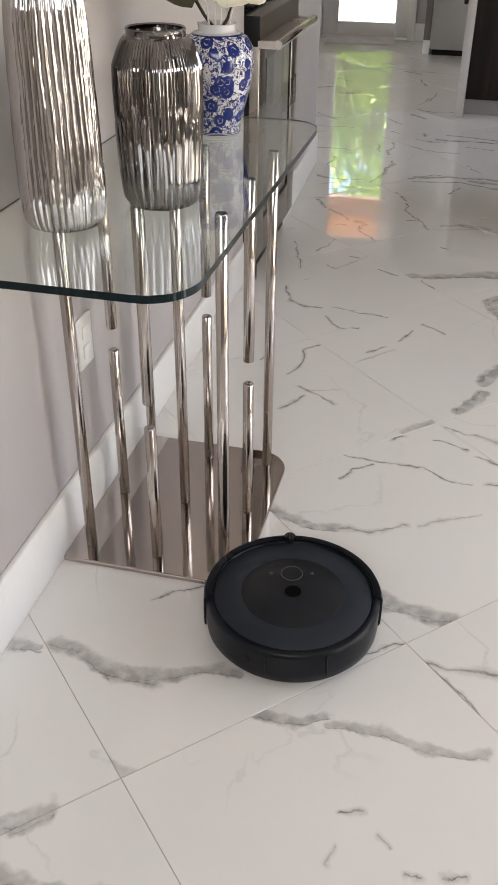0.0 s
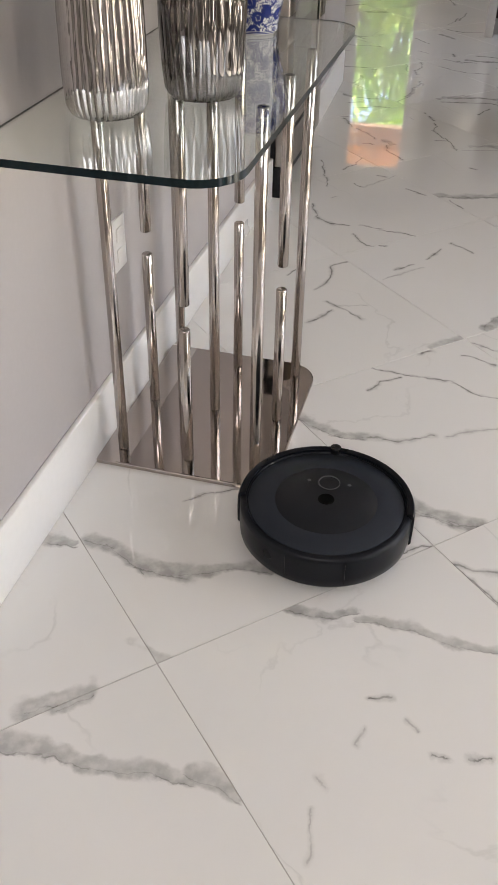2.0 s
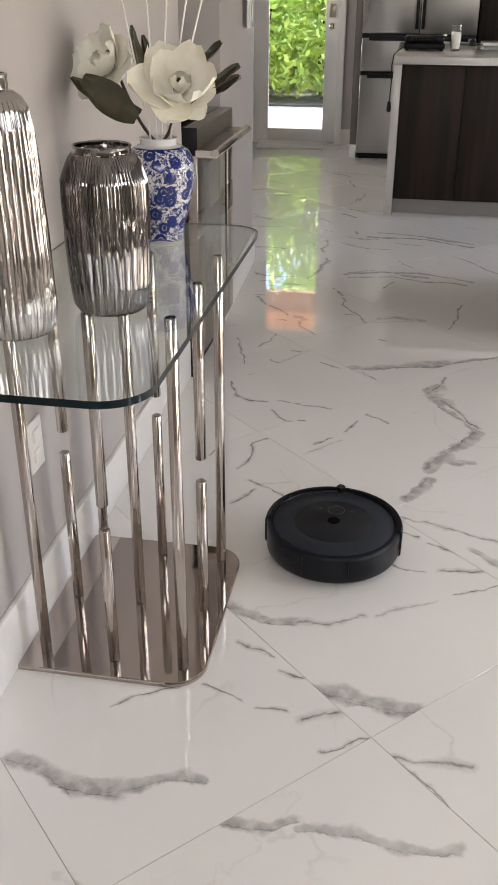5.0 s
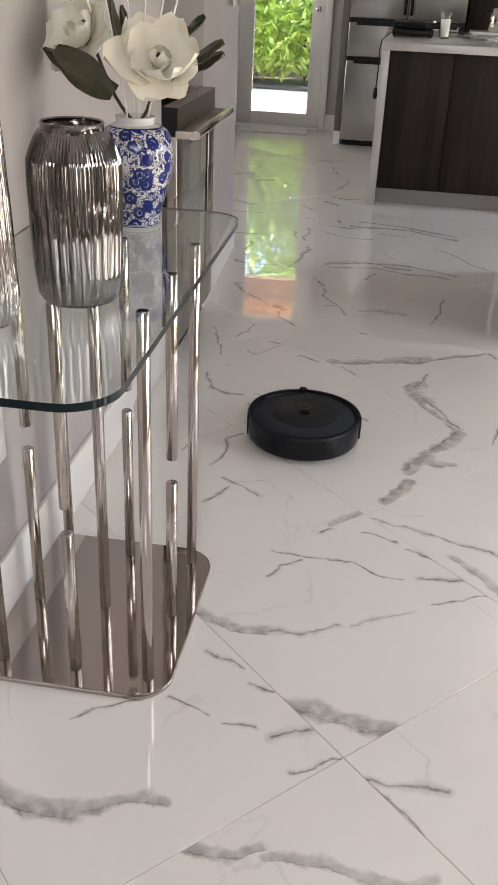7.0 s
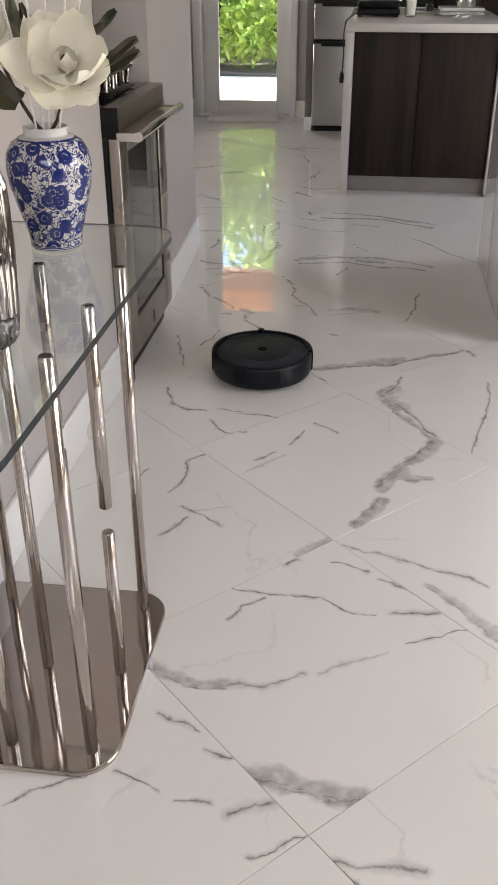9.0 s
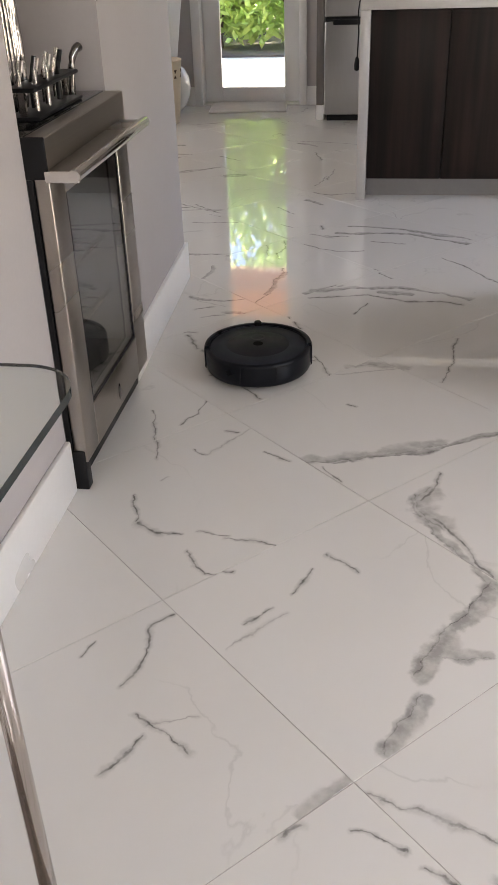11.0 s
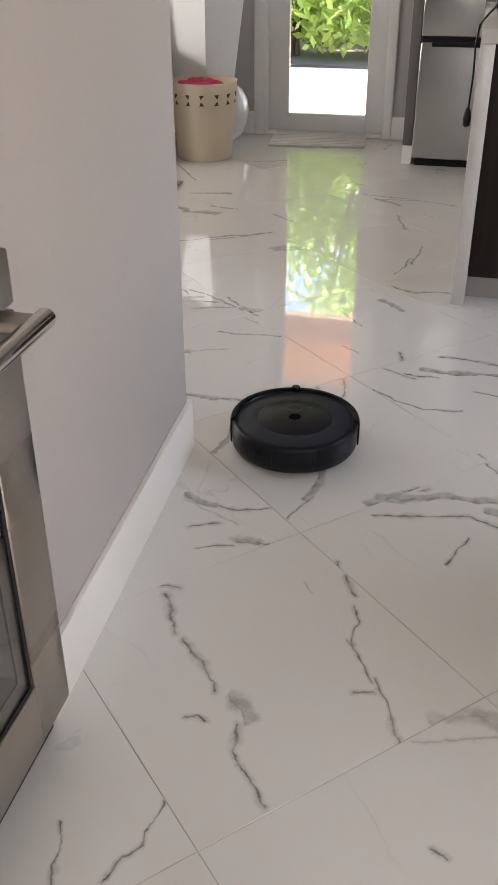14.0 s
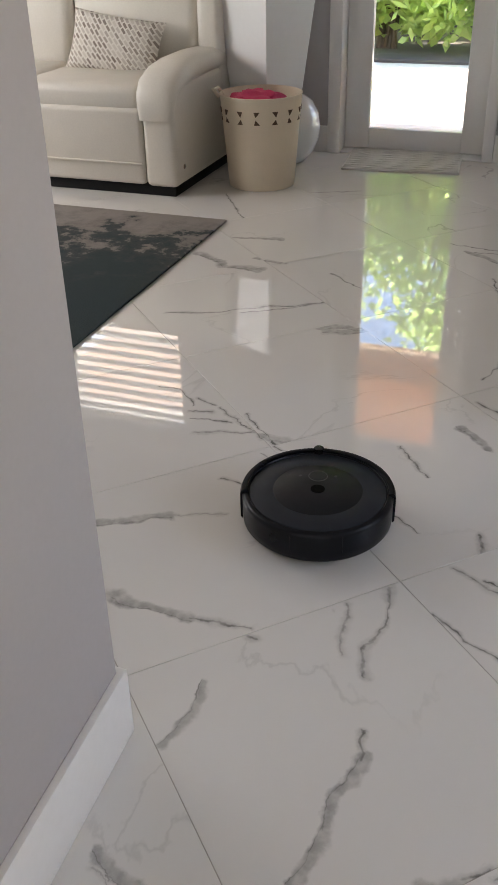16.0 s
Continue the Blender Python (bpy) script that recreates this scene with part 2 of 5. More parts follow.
MAT = surface("door_mat_cotton", (0.78, 0.76, 0.74), 0.95, fine=240, coarse=10, mix=0.35, bump=0.6)
CONCRETE = surface("pale_concrete", (0.66, 0.64, 0.6), 0.85, fine=60, coarse=2, mix=0.25, bump=0.3)
ORANGE = surface("varnished_cedar", (0.62, 0.26, 0.09), 0.5, second=(0.42, 0.15, 0.045), fine=20, coarse=5, mix=0.4, stretch=(0.06, 1, 1))
PEACH = surface("painted_beam", (0.76, 0.55, 0.40), 0.6, fine=40, coarse=4, mix=0.2)
NECK = surface("white_glaze", (0.60, 0.60, 0.60), 0.15, fine=40, mix=0.1, bump=0.0)
CUP = glass("drinking_glass", (1, 1, 1), 1.45)
MILK = surface("milk", (0.82, 0.80, 0.74), 0.4, mix=0.05, bump=0.0)


def glow(name, colour, strength):
    m, nt, b = nodes_of(name)
    b.inputs["Base Color"].default_value = rgb(colour)
    b.inputs["Emission Color"].default_value = rgb(colour)
    b.inputs["Emission Strength"].default_value = strength
    return m


RING_LIGHT = glow("robot_ring_light", (0.06, 0.06, 0.065), 0.02)


# ---------------------------------------------------------------- building helpers
ORIGIN = {}


def thing(name, at, label, category, group=""):
    ob = new(name)
    ob.empty_display_size = 0.05
    ob.location = at
    ORIGIN[ob] = Vector(at)
    return tagged(ob, label, category, group)


def finish(bm, name, material, smooth=True):
    bmesh.ops.recalc_face_normals(bm, faces=bm.faces)
    data = bpy.data.meshes.new(name)
    bm.to_mesh(data)
    bm.free()
    for m in material if isinstance(material, (list, tuple)) else [material]:
        data.materials.append(m)
    if smooth:
        data.set_sharp_from_angle(angle=radians(50))
    else:
        data.polygons.foreach_set("use_smooth", [False] * len(data.polygons))
    return data


def soft(bm):
    for f in bm.faces:
        f.smooth = True
    return bm


def part(name, bm, material, parent, label="", smooth=True):
    """One mesh under a thing or a part. The mesh is given in world metres."""
    base = ORIGIN[parent]
    bmesh.ops.translate(bm, verts=bm.verts, vec=-base)
    ob = new(name, finish(bm, name, material, smooth))
    ob.parent = parent
    ORIGIN[ob] = base
    return tagged(ob, label)


def solo(name, bm, material, label="", category="", kind="", smooth=True):
    """A thing or piece of the setting of one mesh, in world metres."""
    ob = new(name, finish(bm, name, material, smooth))
    ORIGIN[ob] = Vector((0, 0, 0))
    return tagged(ob, label, category, kind=kind)


def round_only(bm):
    """Smooth the rounded edges, and leave the large flat faces flat."""
    bm.normal_update()
    for f in bm.faces:
        f.smooth = max(abs(c) for c in f.normal) < 0.9995


def box(x0, x1, y0, y1, z0, z1, bevel=0.0, bm=None, segments=2):
    own = bmesh.new()
    r = bmesh.ops.create_cube(own, size=1.0)
    for v in r["verts"]:
        v.co = Vector(((x0 + x1) / 2 + v.co.x * (x1 - x0), (y0 + y1) / 2 + v.co.y * (y1 - y0), (z0 + z1) / 2 + v.co.z * (z1 - z0)))
    if bevel:
        bmesh.ops.bevel(own, geom=own.edges[:], offset=bevel, segments=segments, affect="EDGES", profile=0.5)
        round_only(own)
    return join(bm, own)


def join(bm, own):
    if bm is None:
        return own
    data = bpy.data.meshes.new("join")
    own.to_mesh(data)
    own.free()
    bm.from_mesh(data)
    bpy.data.meshes.remove(data)
    return bm


def prism(outline, z0, z1, bevel=0.0, bm=None):
    own = bmesh.new()
    low = own.faces.new([own.verts.new((x, y, z0)) for x, y in outline])
    top = bmesh.ops.extrude_face_region(own, geom=[low])
    bmesh.ops.translate(own, verts=[v for v in top["geom"] if isinstance(v, bmesh.types.BMVert)], vec=(0, 0, z1 - z0))
    bmesh.ops.recalc_face_normals(own, faces=own.faces)
    if bevel:
        edges = [e for e in own.edges if abs(e.verts[0].co.z - e.verts[1].co.z) < 1e-6]
        bmesh.ops.bevel(own, geom=edges, offset=bevel, segments=2, affect="EDGES", profile=0.5)
        round_only(own)
    return join(bm, own)


def rounded(x0, x1, y0, y1, radii, n=8):
    """The outline of a plate with four rounded corners: radii at (x1,y0), (x1,y1), (x0,y1), (x0,y0)."""
    out = []
    for (cx, cy, start), r in zip(((x1, y0, -90), (x1, y1, 0), (x0, y1, 90), (x0, y0, 180)), radii):
        sx, sy = (-1 if cx == x1 else 1), (-1 if cy == y1 else 1)
        for k in range(n + 1):
            a = radians(start + 90 * k / n)
            out.append((cx + sx * r + r * math.cos(a), cy + sy * r + r * math.sin(a)))
            if r == 0:
                break
    return out


def lathe(profile, at=(0, 0, 0), n=48, ribs=0, rib_depth=0.0, wobble=0.0, closed=True, bm=None):
    """A turned form from (radius, height) pairs; ribs: flutes round it."""
    own = bmesh.new()
    rows = []
    for r, z in profile:
        row = []
        for k in range(n):
            a = 2 * math.pi * k / n
            rr = r
            if ribs and r > 0.03:
                rr = r + rib_depth * math.cos(ribs * a) + wobble * noise.noise((3 * math.cos(a), 3 * math.sin(a), z * 14))
            row.append(own.verts.new((at[0] + rr * math.cos(a), at[1] + rr * math.sin(a), at[2] + z)))
        rows.append(row)
    for lo, hi in zip(rows, rows[1:]):
        for k in range(n):
            own.faces.new((lo[k], lo[(k + 1) % n], hi[(k + 1) % n], hi[k]))
    if closed:
        own.faces.new(rows[0][::-1])
        own.faces.new(rows[-1])
    return join(bm, soft(own))


def tube(points, r, n=8, bm=None, taper=1.0):
    own = bmesh.new()
    pts = [Vector(p) for p in points]
    rows = []
    for k, p in enumerate(pts):
        way = (pts[min(k + 1, len(pts) - 1)] - pts[max(k - 1, 0)]).normalized()
        side = way.orthogonal().normalized() if abs(way.z) > 0.98 else way.cross(Vector((0, 0, 1))).normalized()
        up = side.cross(way)
        rk = r * (1 + (taper - 1) * k / (len(pts) - 1))
        rows.append([own.verts.new(p + rk * (math.cos(2 * math.pi * j / n) * side + math.sin(2 * math.pi * j / n) * up)) for j in range(n)])
    for lo, hi in zip(rows, rows[1:]):
        for j in range(n):
            own.faces.new((lo[j], lo[(j + 1) % n], hi[(j + 1) % n], hi[j]))
    own.faces.new(rows[0][::-1])
    own.faces.new(rows[-1])
    return join(bm, soft(own))


def rod_bm(x, y, z0, z1, r, bevel=0.002, n=24):
    return lathe([(r - bevel, z0), (r, z0 + bevel), (r, z1 - bevel), (r - bevel, z1)], (x, y, 0), n)


# ---------------------------------------------------------------- structure
WX = -0.765          # face of the corridor wall
EAST, SOUTH, WEST, NORTH, TOP = 2.35, -0.55, -4.45, 9.61, 2.6

solo("wall_west", prism([(-1.6, SOUTH), (WX, SOUTH), (WX, 3.955), (-1.42, 3.955), (-1.42, 4.592), (WX, 4.592), (WX - 0.034, 5.556), (-1.6, 5.556)], 0, TOP),
     WALL, "pale lilac-white painted corridor wall with a range niche", "wall", "structure", smooth=False)

north = box(WEST - 0.2, -3.45, NORTH, NORTH + 0.2, 0, TOP)
box(-3.45, -2.55, NORTH, NORTH + 0.2, 0, 1.0, bm=north)
box(-3.45, -2.55, NORTH, NORTH + 0.2, 2.0, TOP, bm=north)
box(-2.55, -1.56, NORTH, NORTH + 0.2, 0, TOP, bm=north)
box(-1.56, -0.66, NORTH, NORTH + 0.2, 2.06, TOP, bm=north)
box(-0.66, EAST + 0.2, NORTH, NORTH + 0.2, 0, TOP, bm=north)
solo("wall_north", north, WALL, "white painted end wall with a glazed door", "wall", "structure", smooth=False)

# The last two openings are made up, for fill lamps.
EAST_OPENINGS = ((0.78, 1.32, 0.15, 1.55), (2.15, 2.69, 0.15, 1.55), (2.87, 3.95, 0.6, 2.0), (5.40, 6.90, 0.7, 2.2))
east = box(EAST, EAST + 0.2, SOUTH, EAST_OPENINGS[0][0], 0, TOP)
for k, (y0, y1, z0, z1) in enumerate(EAST_OPENINGS):
    box(EAST, EAST + 0.2, y0, y1, 0, z0, bm=east)
    box(EAST, EAST + 0.2, y0, y1, z1, TOP, bm=east)
    box(EAST, EAST + 0.2, y1, EAST_OPENINGS[k + 1][0] if k < 3 else NORTH, 0, TOP, bm=east)
solo("wall_east", east, DARK_SURROUND, "unseen closing wall, darkened for reflections, with narrow windows", "wall", "structure", smooth=False)

# Unseen wall, set close behind the camera; its opening is made up for fill.
south = box(WEST - 0.2, -0.7, SOUTH - 0.2, SOUTH, 0, TOP)
box(-0.7, 1.1, SOUTH - 0.2, SOUTH, 0, 1.55, bm=south)
box(-0.7, 1.1, SOUTH - 0.2, SOUTH, 2.45, TOP, bm=south)
box(1.1, EAST + 0.2, SOUTH - 0.2, SOUTH, 0, TOP, bm=south)
solo("wall_south", south, DARK_SURROUND, "unseen closing wall, darkened for reflections, with an added wide window", "wall", "structure", smooth=False)

# The opening in this wall is made up, for the living room fill.
west = box(WEST - 0.2, WEST, SOUTH, 6.4, 0, TOP)
box(WEST - 0.2, WEST, 6.4, 8.4, 0, 0.9, bm=west)
box(WEST - 0.2, WEST, 6.4, 8.4, 2.1, TOP, bm=west)
box(WEST - 0.2, WEST, 8.4, NORTH, 0, TOP, bm=west)
solo("wall_living", west, WALL, "white painted living room wall with an added window opening", "wall", "structure", smooth=False)

solo("ceiling", box(WEST - 0.2, EAST + 0.2, SOUTH - 0.2, NORTH + 0.2, TOP, TOP + 0.2), CEILING, "plain white ceiling", "ceiling", "structure", smooth=False)

skirt = box(WX, WX + 0.013, SOUTH, 3.953, 0.0, 0.145, 0.003)
prism([(WX, 4.594), (WX + 0.013, 4.594), (WX - 0.021, 5.569), (-1.6, 5.569), (-1.6, 5.556), (WX - 0.034, 5.556)], 0.0, 0.145, 0.002, bm=skirt)
solo("baseboard", skirt, TRIM, "white painted baseboard along the wall", "baseboard", "structure")
skirt = box(WEST, -1.56, NORTH - 0.014, NORTH, 0.0, 0.14, 0.003)
box(-0.66, EAST, NORTH - 0.014, NORTH, 0.0, 0.14, 0.003, bm=skirt)
solo("baseboard_north", skirt, TRIM, "white painted tall baseboard on the end wall", "baseboard", "structure")

# the glazed door in the end wall
door = thing("door_1", (-1.1, 9.72, 0), "white door with one tall clear glass pane", "door")
door["kind"] = "structure"
part("door_casing", box(-1.56, -1.49, 9.59, 9.80, 0, 2.06, 0.006), TRIM, door)
part("door_casing", box(-0.72, -0.66, 9.59, 9.80, 0, 2.06, 0.006), TRIM, door)
part("door_head", box(-1.49, -0.72, 9.60, 9.80, 2.0, 2.06, 0.004), TRIM, door)
leaf = box(-1.488, -1.352, 9.70, 9.745, 0.012, 1.995, 0.004)
box(-0.845, -0.722, 9.70, 9.745, 0.012, 1.995, 0.004, bm=leaf)
box(-1.352, -0.845, 9.70, 9.745, 0.012, 0.12, 0.004, bm=leaf)
box(-1.352, -0.845, 9.70, 9.745, 1.862, 1.995, 0.004, bm=leaf)
leaf_ob = part("door_leaf", leaf, TRIM, door)
pane = part("pane", box(-1.352, -0.845, 9.719, 9.725, 0.12, 1.862), PANE, leaf_ob, smooth=False)
pane.visible_shadow = False
part("threshold", box(-1.49, -0.72, 9.60, 9.80, 0.0, 0.009, 0.003), TRIM, door)
knob = lathe([(0.012, 0), (0.026, 0.004), (0.026, 0.008), (0.010, 0.014), (0.010, 0.04), (0.026, 0.05), (0.026, 0.066), (0.014, 0.074)], n=20)
bmesh.ops.rotate(knob, verts=knob.verts, matrix=Matrix.Rotation(radians(90), 3, "X"))
bmesh.ops.translate(knob, verts=knob.verts, vec=(-0.785, 9.70, 0.99))
part("door_knob", knob, STEEL_BRIGHT, leaf_ob, "round metal knob")
part("door_lock", box(-0.815, -0.755, 9.685, 9.70, 1.06, 1.17, 0.006), STEEL, leaf_ob)


def window(name, x0, x1, y0, y1, z0, z1, mullions, label):
    """A window in a wall: frame bars and one pane. The wall runs along the longer side."""
    w = thing(name, ((x0 + x1) / 2, (y0 + y1) / 2, z0), label, "window")
    w["kind"] = "structure"
    along_x = (x1 - x0) > (y1 - y0)
    f = 0.05
    fr = box(x0, x1, y0, y1, z0, z0 + f)
    box(x0, x1, y0, y1, z1 - f, z1, bm=fr)
    for k in range(mullions + 2):
        u = k / (mullions + 1)
        if along_x:
            a = x0 + (x1 - x0 - f) * u
            box(a, a + f, y0, y1, z0 + f, z1 - f, bm=fr)
        else:
            a = y0 + (y1 - y0 - f) * u
            box(x0, x1, a, a + f, z0 + f, z1 - f, bm=fr)
    part("window_frame", fr, TRIM, w, smooth=False)
    return w


window("window_1", EAST + 0.10, EAST + 0.14, 0.78, 1.32, 0.15, 1.55, 0, "tall unseen white-framed window, added for fill light")
window("window_6", EAST + 0.10, EAST + 0.14, 2.15, 2.69, 0.15, 1.55, 0, "tall unseen white-framed window, added for fill light")
# Unseen window, added round the corridor wall's fill lamp.
window("fill_window_7", EAST + 0.10, EAST + 0.14, 2.87, 3.95, 0.6, 2.0, 1, "unseen white-framed window, added for fill light")
# Unseen window, added to hold the south fill lamp.
window("fill_window_2", -0.7, 1.1, SOUTH - 0.14, SOUTH - 0.10, 1.55, 2.45, 1, "unseen wide white-framed window, added for fill light")
# Unseen kitchen-side window, added with its fill lamp.
window("fill_window_5", EAST + 0.10, EAST + 0.14, 5.40, 6.90, 0.7, 2.2, 1, "unseen white-framed kitchen window, added for fill light")
living = window("window_3", -3.45, -2.55, NORTH + 0.14, NORTH + 0.18, 1.0, 2.0, 0, "unseen white-framed window, added for fill light behind white slatted blinds")
# Unseen west window, added with the living room fill lamp.
window("fill_window_4", WEST - 0.18, WEST - 0.14, 6.4, 8.4, 0.9, 2.1, 1, "unseen white-framed living room window, added for fill light")
BLIND = surface("blind_slat", (0.82, 0.82, 0.82), 0.5, mix=0.05, bump=0.0)
bl = BLIND.node_tree
bl.links.new(node(bl, "MixShader", [(0, 0.45), (1, bl.nodes["Principled BSDF"].outputs[0]), (2, node(bl, "BsdfTranslucent", [(0, (0.78, 0.80, 0.82, 1))]).outputs[0])]).outputs[0], bl.nodes["Material Output"].inputs[0])
blinds = thing("window_blinds", (-3.0, NORTH + 0.03, 1.0), "white horizontal slatted blinds, half open", "blinds")
part("head_rail", box(-3.44, -2.56, NORTH + 0.02, NORTH + 0.06, 1.95, 1.998, 0.003), BLIND, blinds)
slat = bmesh.new()
vs = [slat.verts.new(c) for c in ((-3.43, -0.013, -0.026), (-2.57, -0.013, -0.026), (-2.57, 0.013, 0.026), (-3.43, 0.013, 0.026))]
slat.faces.new(vs)
ext = bmesh.ops.extrude_face_region(slat, geom=slat.faces[:])
bmesh.ops.translate(slat, verts=[v for v in ext["geom"] if isinstance(v, bmesh.types.BMVert)], vec=(0, 0, 0.003))
slat_mesh = finish(slat, "slat", BLIND, smooth=False)
for k in range(13):
    s_ob = new("slat", slat_mesh)
    s_ob.parent = blinds
    s_ob.location = (3.0, 0.01, 0.03 + 0.073 * k)

# outside: ground, porch, hedge
solo("ground", box(-60, 60, 9.81, 120, -0.30, -0.10), CONCRETE, "pale sunlit concrete paving outside the door", "ground", "structure", smooth=False)
porch_ob = thing("porch_roof", (-1, 10.5, 1.9), "orange varnished wooden porch ceiling with a peach beam", "porch roof")
for k in range(9):
    part("board", box(-4, 3, 9.815 + 0.148 * k, 9.815 + 0.148 * k + 0.144, 2.12, 2.15, 0.003), ORANGE, porch_ob)
part("beam", box(-4, 3, 11.15, 11.27, 1.91, 2.16, 0.006), PEACH, porch_ob)
part("roof_deck", box(-4, 3, 9.815, 11.3, 2.165, 2.2), CONCRETE, porch_ob)

# ---------------------------------------------------------------- console table with steel rods
table = thing("console_table", (-0.557, 2.6, 0), "glass-topped console table on polished steel rods by the wall", "table")
part("base_plate", prism(rounded(-0.752, -0.360, 2.342, 2.856, (0.075, 0.075, 0.004, 0.004)), 0.0, 0.012, 0.003), PLATE, table, "mirror-polished steel base plate", smooth=False)
top = part("tabletop", prism(rounded(-0.762, -0.356, 2.03, 3.065, (0.075, 0.075, 0, 0)), 0.768, 0.780), [GLASS_TOP, GLASS_EDGE], table, "clear glass top with a dark polished edge")
for p in top.data.polygons:
    if abs(p.normal.z) < 0.5:
        p.material_index = 1
top.visible_shadow = False
GAPS = {(0, 1): (0.387, 0.437), (1, 0): (0.334, 0.387), (1, 2): (0.395, 0.443), (2, 1): (0.346, 0.398)}
for i, x in enumerate((-0.708, -0.558, -0.409)):
    for j, y in enumerate((2.398, 2.60, 2.80)):
        if (i, j) in GAPS:
            g0, g1 = GAPS[(i, j)]
            part("rod", rod_bm(x, y, 0.012, g0, 0.0115), ROD, table)
            part("rod", rod_bm(x, y, g1, 0.768, 0.0115), ROD, table)
        else:
            part("rod", rod_bm(x, y, 0.012, 0.768, 0.0115), ROD, table)

# ---------------------------------------------------------------- vases
TZ = 0.781


def fluted(profile, at, relief, n=320, step=0.005):
    """A turned form whose radius is carved by relief(angle, height)."""
    rows = [profile[0]]
    for (r0, z0), (r1, z1) in zip(profile, profile[1:]):
        m = max(1, int(abs(z1 - z0) / step))
        rows += [(r0 + (r1 - r0) * k / m, z0 + (z1 - z0) * k / m) for k in range(1, m + 1)]
    bm = bmesh.new()
    rings = []
    for r, z in rows:
        ring_v = []
        for k in range(n):
            a = 2 * math.pi * k / n
            rr = r + relief(a, z) * min(1.0, max(0.0, (r - 0.03) / 0.02))
            ring_v.append(bm.verts.new((at[0] + rr * math.cos(a), at[1] + rr * math.sin(a), at[2] + z)))
        rings.append(ring_v)
    for lo_r, hi_r in zip(rings, rings[1:]):
        for k in range(n):
            bm.faces.new((lo_r[k], lo_r[(k + 1) % n], hi_r[(k + 1) % n], hi_r[k]))
    bm.faces.new(rings[0][::-1])
    bm.faces.new(rings[-1])
    return soft(bm)


def tall_flutes(a, z):
    """Hand-drawn flutes that sway a little on their way up."""
    sway = 0.55 * noise.noise((2.2 * math.cos(a), 2.2 * math.sin(a), z * 9)) + 0.25 * noise.noise((5 * math.cos(a), 5 * math.sin(a), z * 30))
    return 0.0030 * abs(math.cos(18 * a + sway)) + 0.0010 * noise.noise((4 * math.cos(a), 4 * math.sin(a), z * 26)) - 0.0015


def squat_drips(a, z):
    """Fine ribs on the shoulder; below, drips that end at uneven heights."""
    k = math.floor(26 * a / (2 * math.pi))
    top = 0.155 + 0.055 * noise.noise((k * 1.37 + 0.3, 4.1, 0.7))
    fine = 0.0008 * math.cos(78 * a)
    low_part = min(1.0, max(0.0, (top - z) / 0.012))
    u = 26 * a / (2 * math.pi) - k
    drip = 0.0030 * (math.sin(math.pi * u) ** 0.6 - 0.6) + 0.0009 * noise.noise((6 * math.cos(a), 6 * math.sin(a), z * 18))
    return fine * (1 - low_part) + drip * low_part


vase = thing("tall_vase", (-0.629, 2.268, TZ), "tall silver fluted bottle vase on the glass table", "vase")
TALL = ((0.046, 0), (0.058, 0.004), (0.065, 0.016), (0.0685, 0.045), (0.0685, 0.10), (0.067, 0.18), (0.0645, 0.26), (0.062, 0.30), (0.057, 0.325), (0.048, 0.340), (0.036, 0.349), (0.030, 0.351))
part("body", fluted([(q * (0.965 - 0.2 * z), z * 1.045) for q, z in TALL], (-0.629, 2.268, TZ), tall_flutes), SILVER, vase)
part("neck", lathe([(0.0262, 0.363), (0.0262, 0.382), (0.0276, 0.3855), (0.0262, 0.388), (0.0234, 0.388), (0.0225, 0.366)], (-0.629, 2.268, TZ), 48), SILVER, vase, "plain bright silver collar")
vase2 = thing("silver_vase", (-0.516, 2.412, TZ), "squat silver ribbed vase with a wide open mouth", "vase")
SQUAT = ((0.045, 0), (0.057, 0.003), (0.064, 0.014), (0.068, 0.045), (0.071, 0.11), (0.0725, 0.18), (0.0715, 0.208), (0.067, 0.228), (0.059, 0.242), (0.053, 0.248))
part("body", fluted([(q * (0.985 if z < 0.22 else 0.93), z * 1.055) for q, z in SQUAT], (-0.516, 2.412, TZ), squat_drips), DARK_SILVER, vase2)
part("mouth", lathe([(q * 0.90, z * 1.055) for q, z in ((0.0525, 0.247), (0.0520, 0.254), (0.0535, 0.2575), (0.0510, 0.259), (0.0480, 0.257), (0.0475, 0.24), (0.060, 0.20), (0.058, 0.05), (0.03, 0.02))], (-0.516, 2.412, TZ), 64), DARK_SILVER, vase2, "rolled silver lip round a dark mouth")


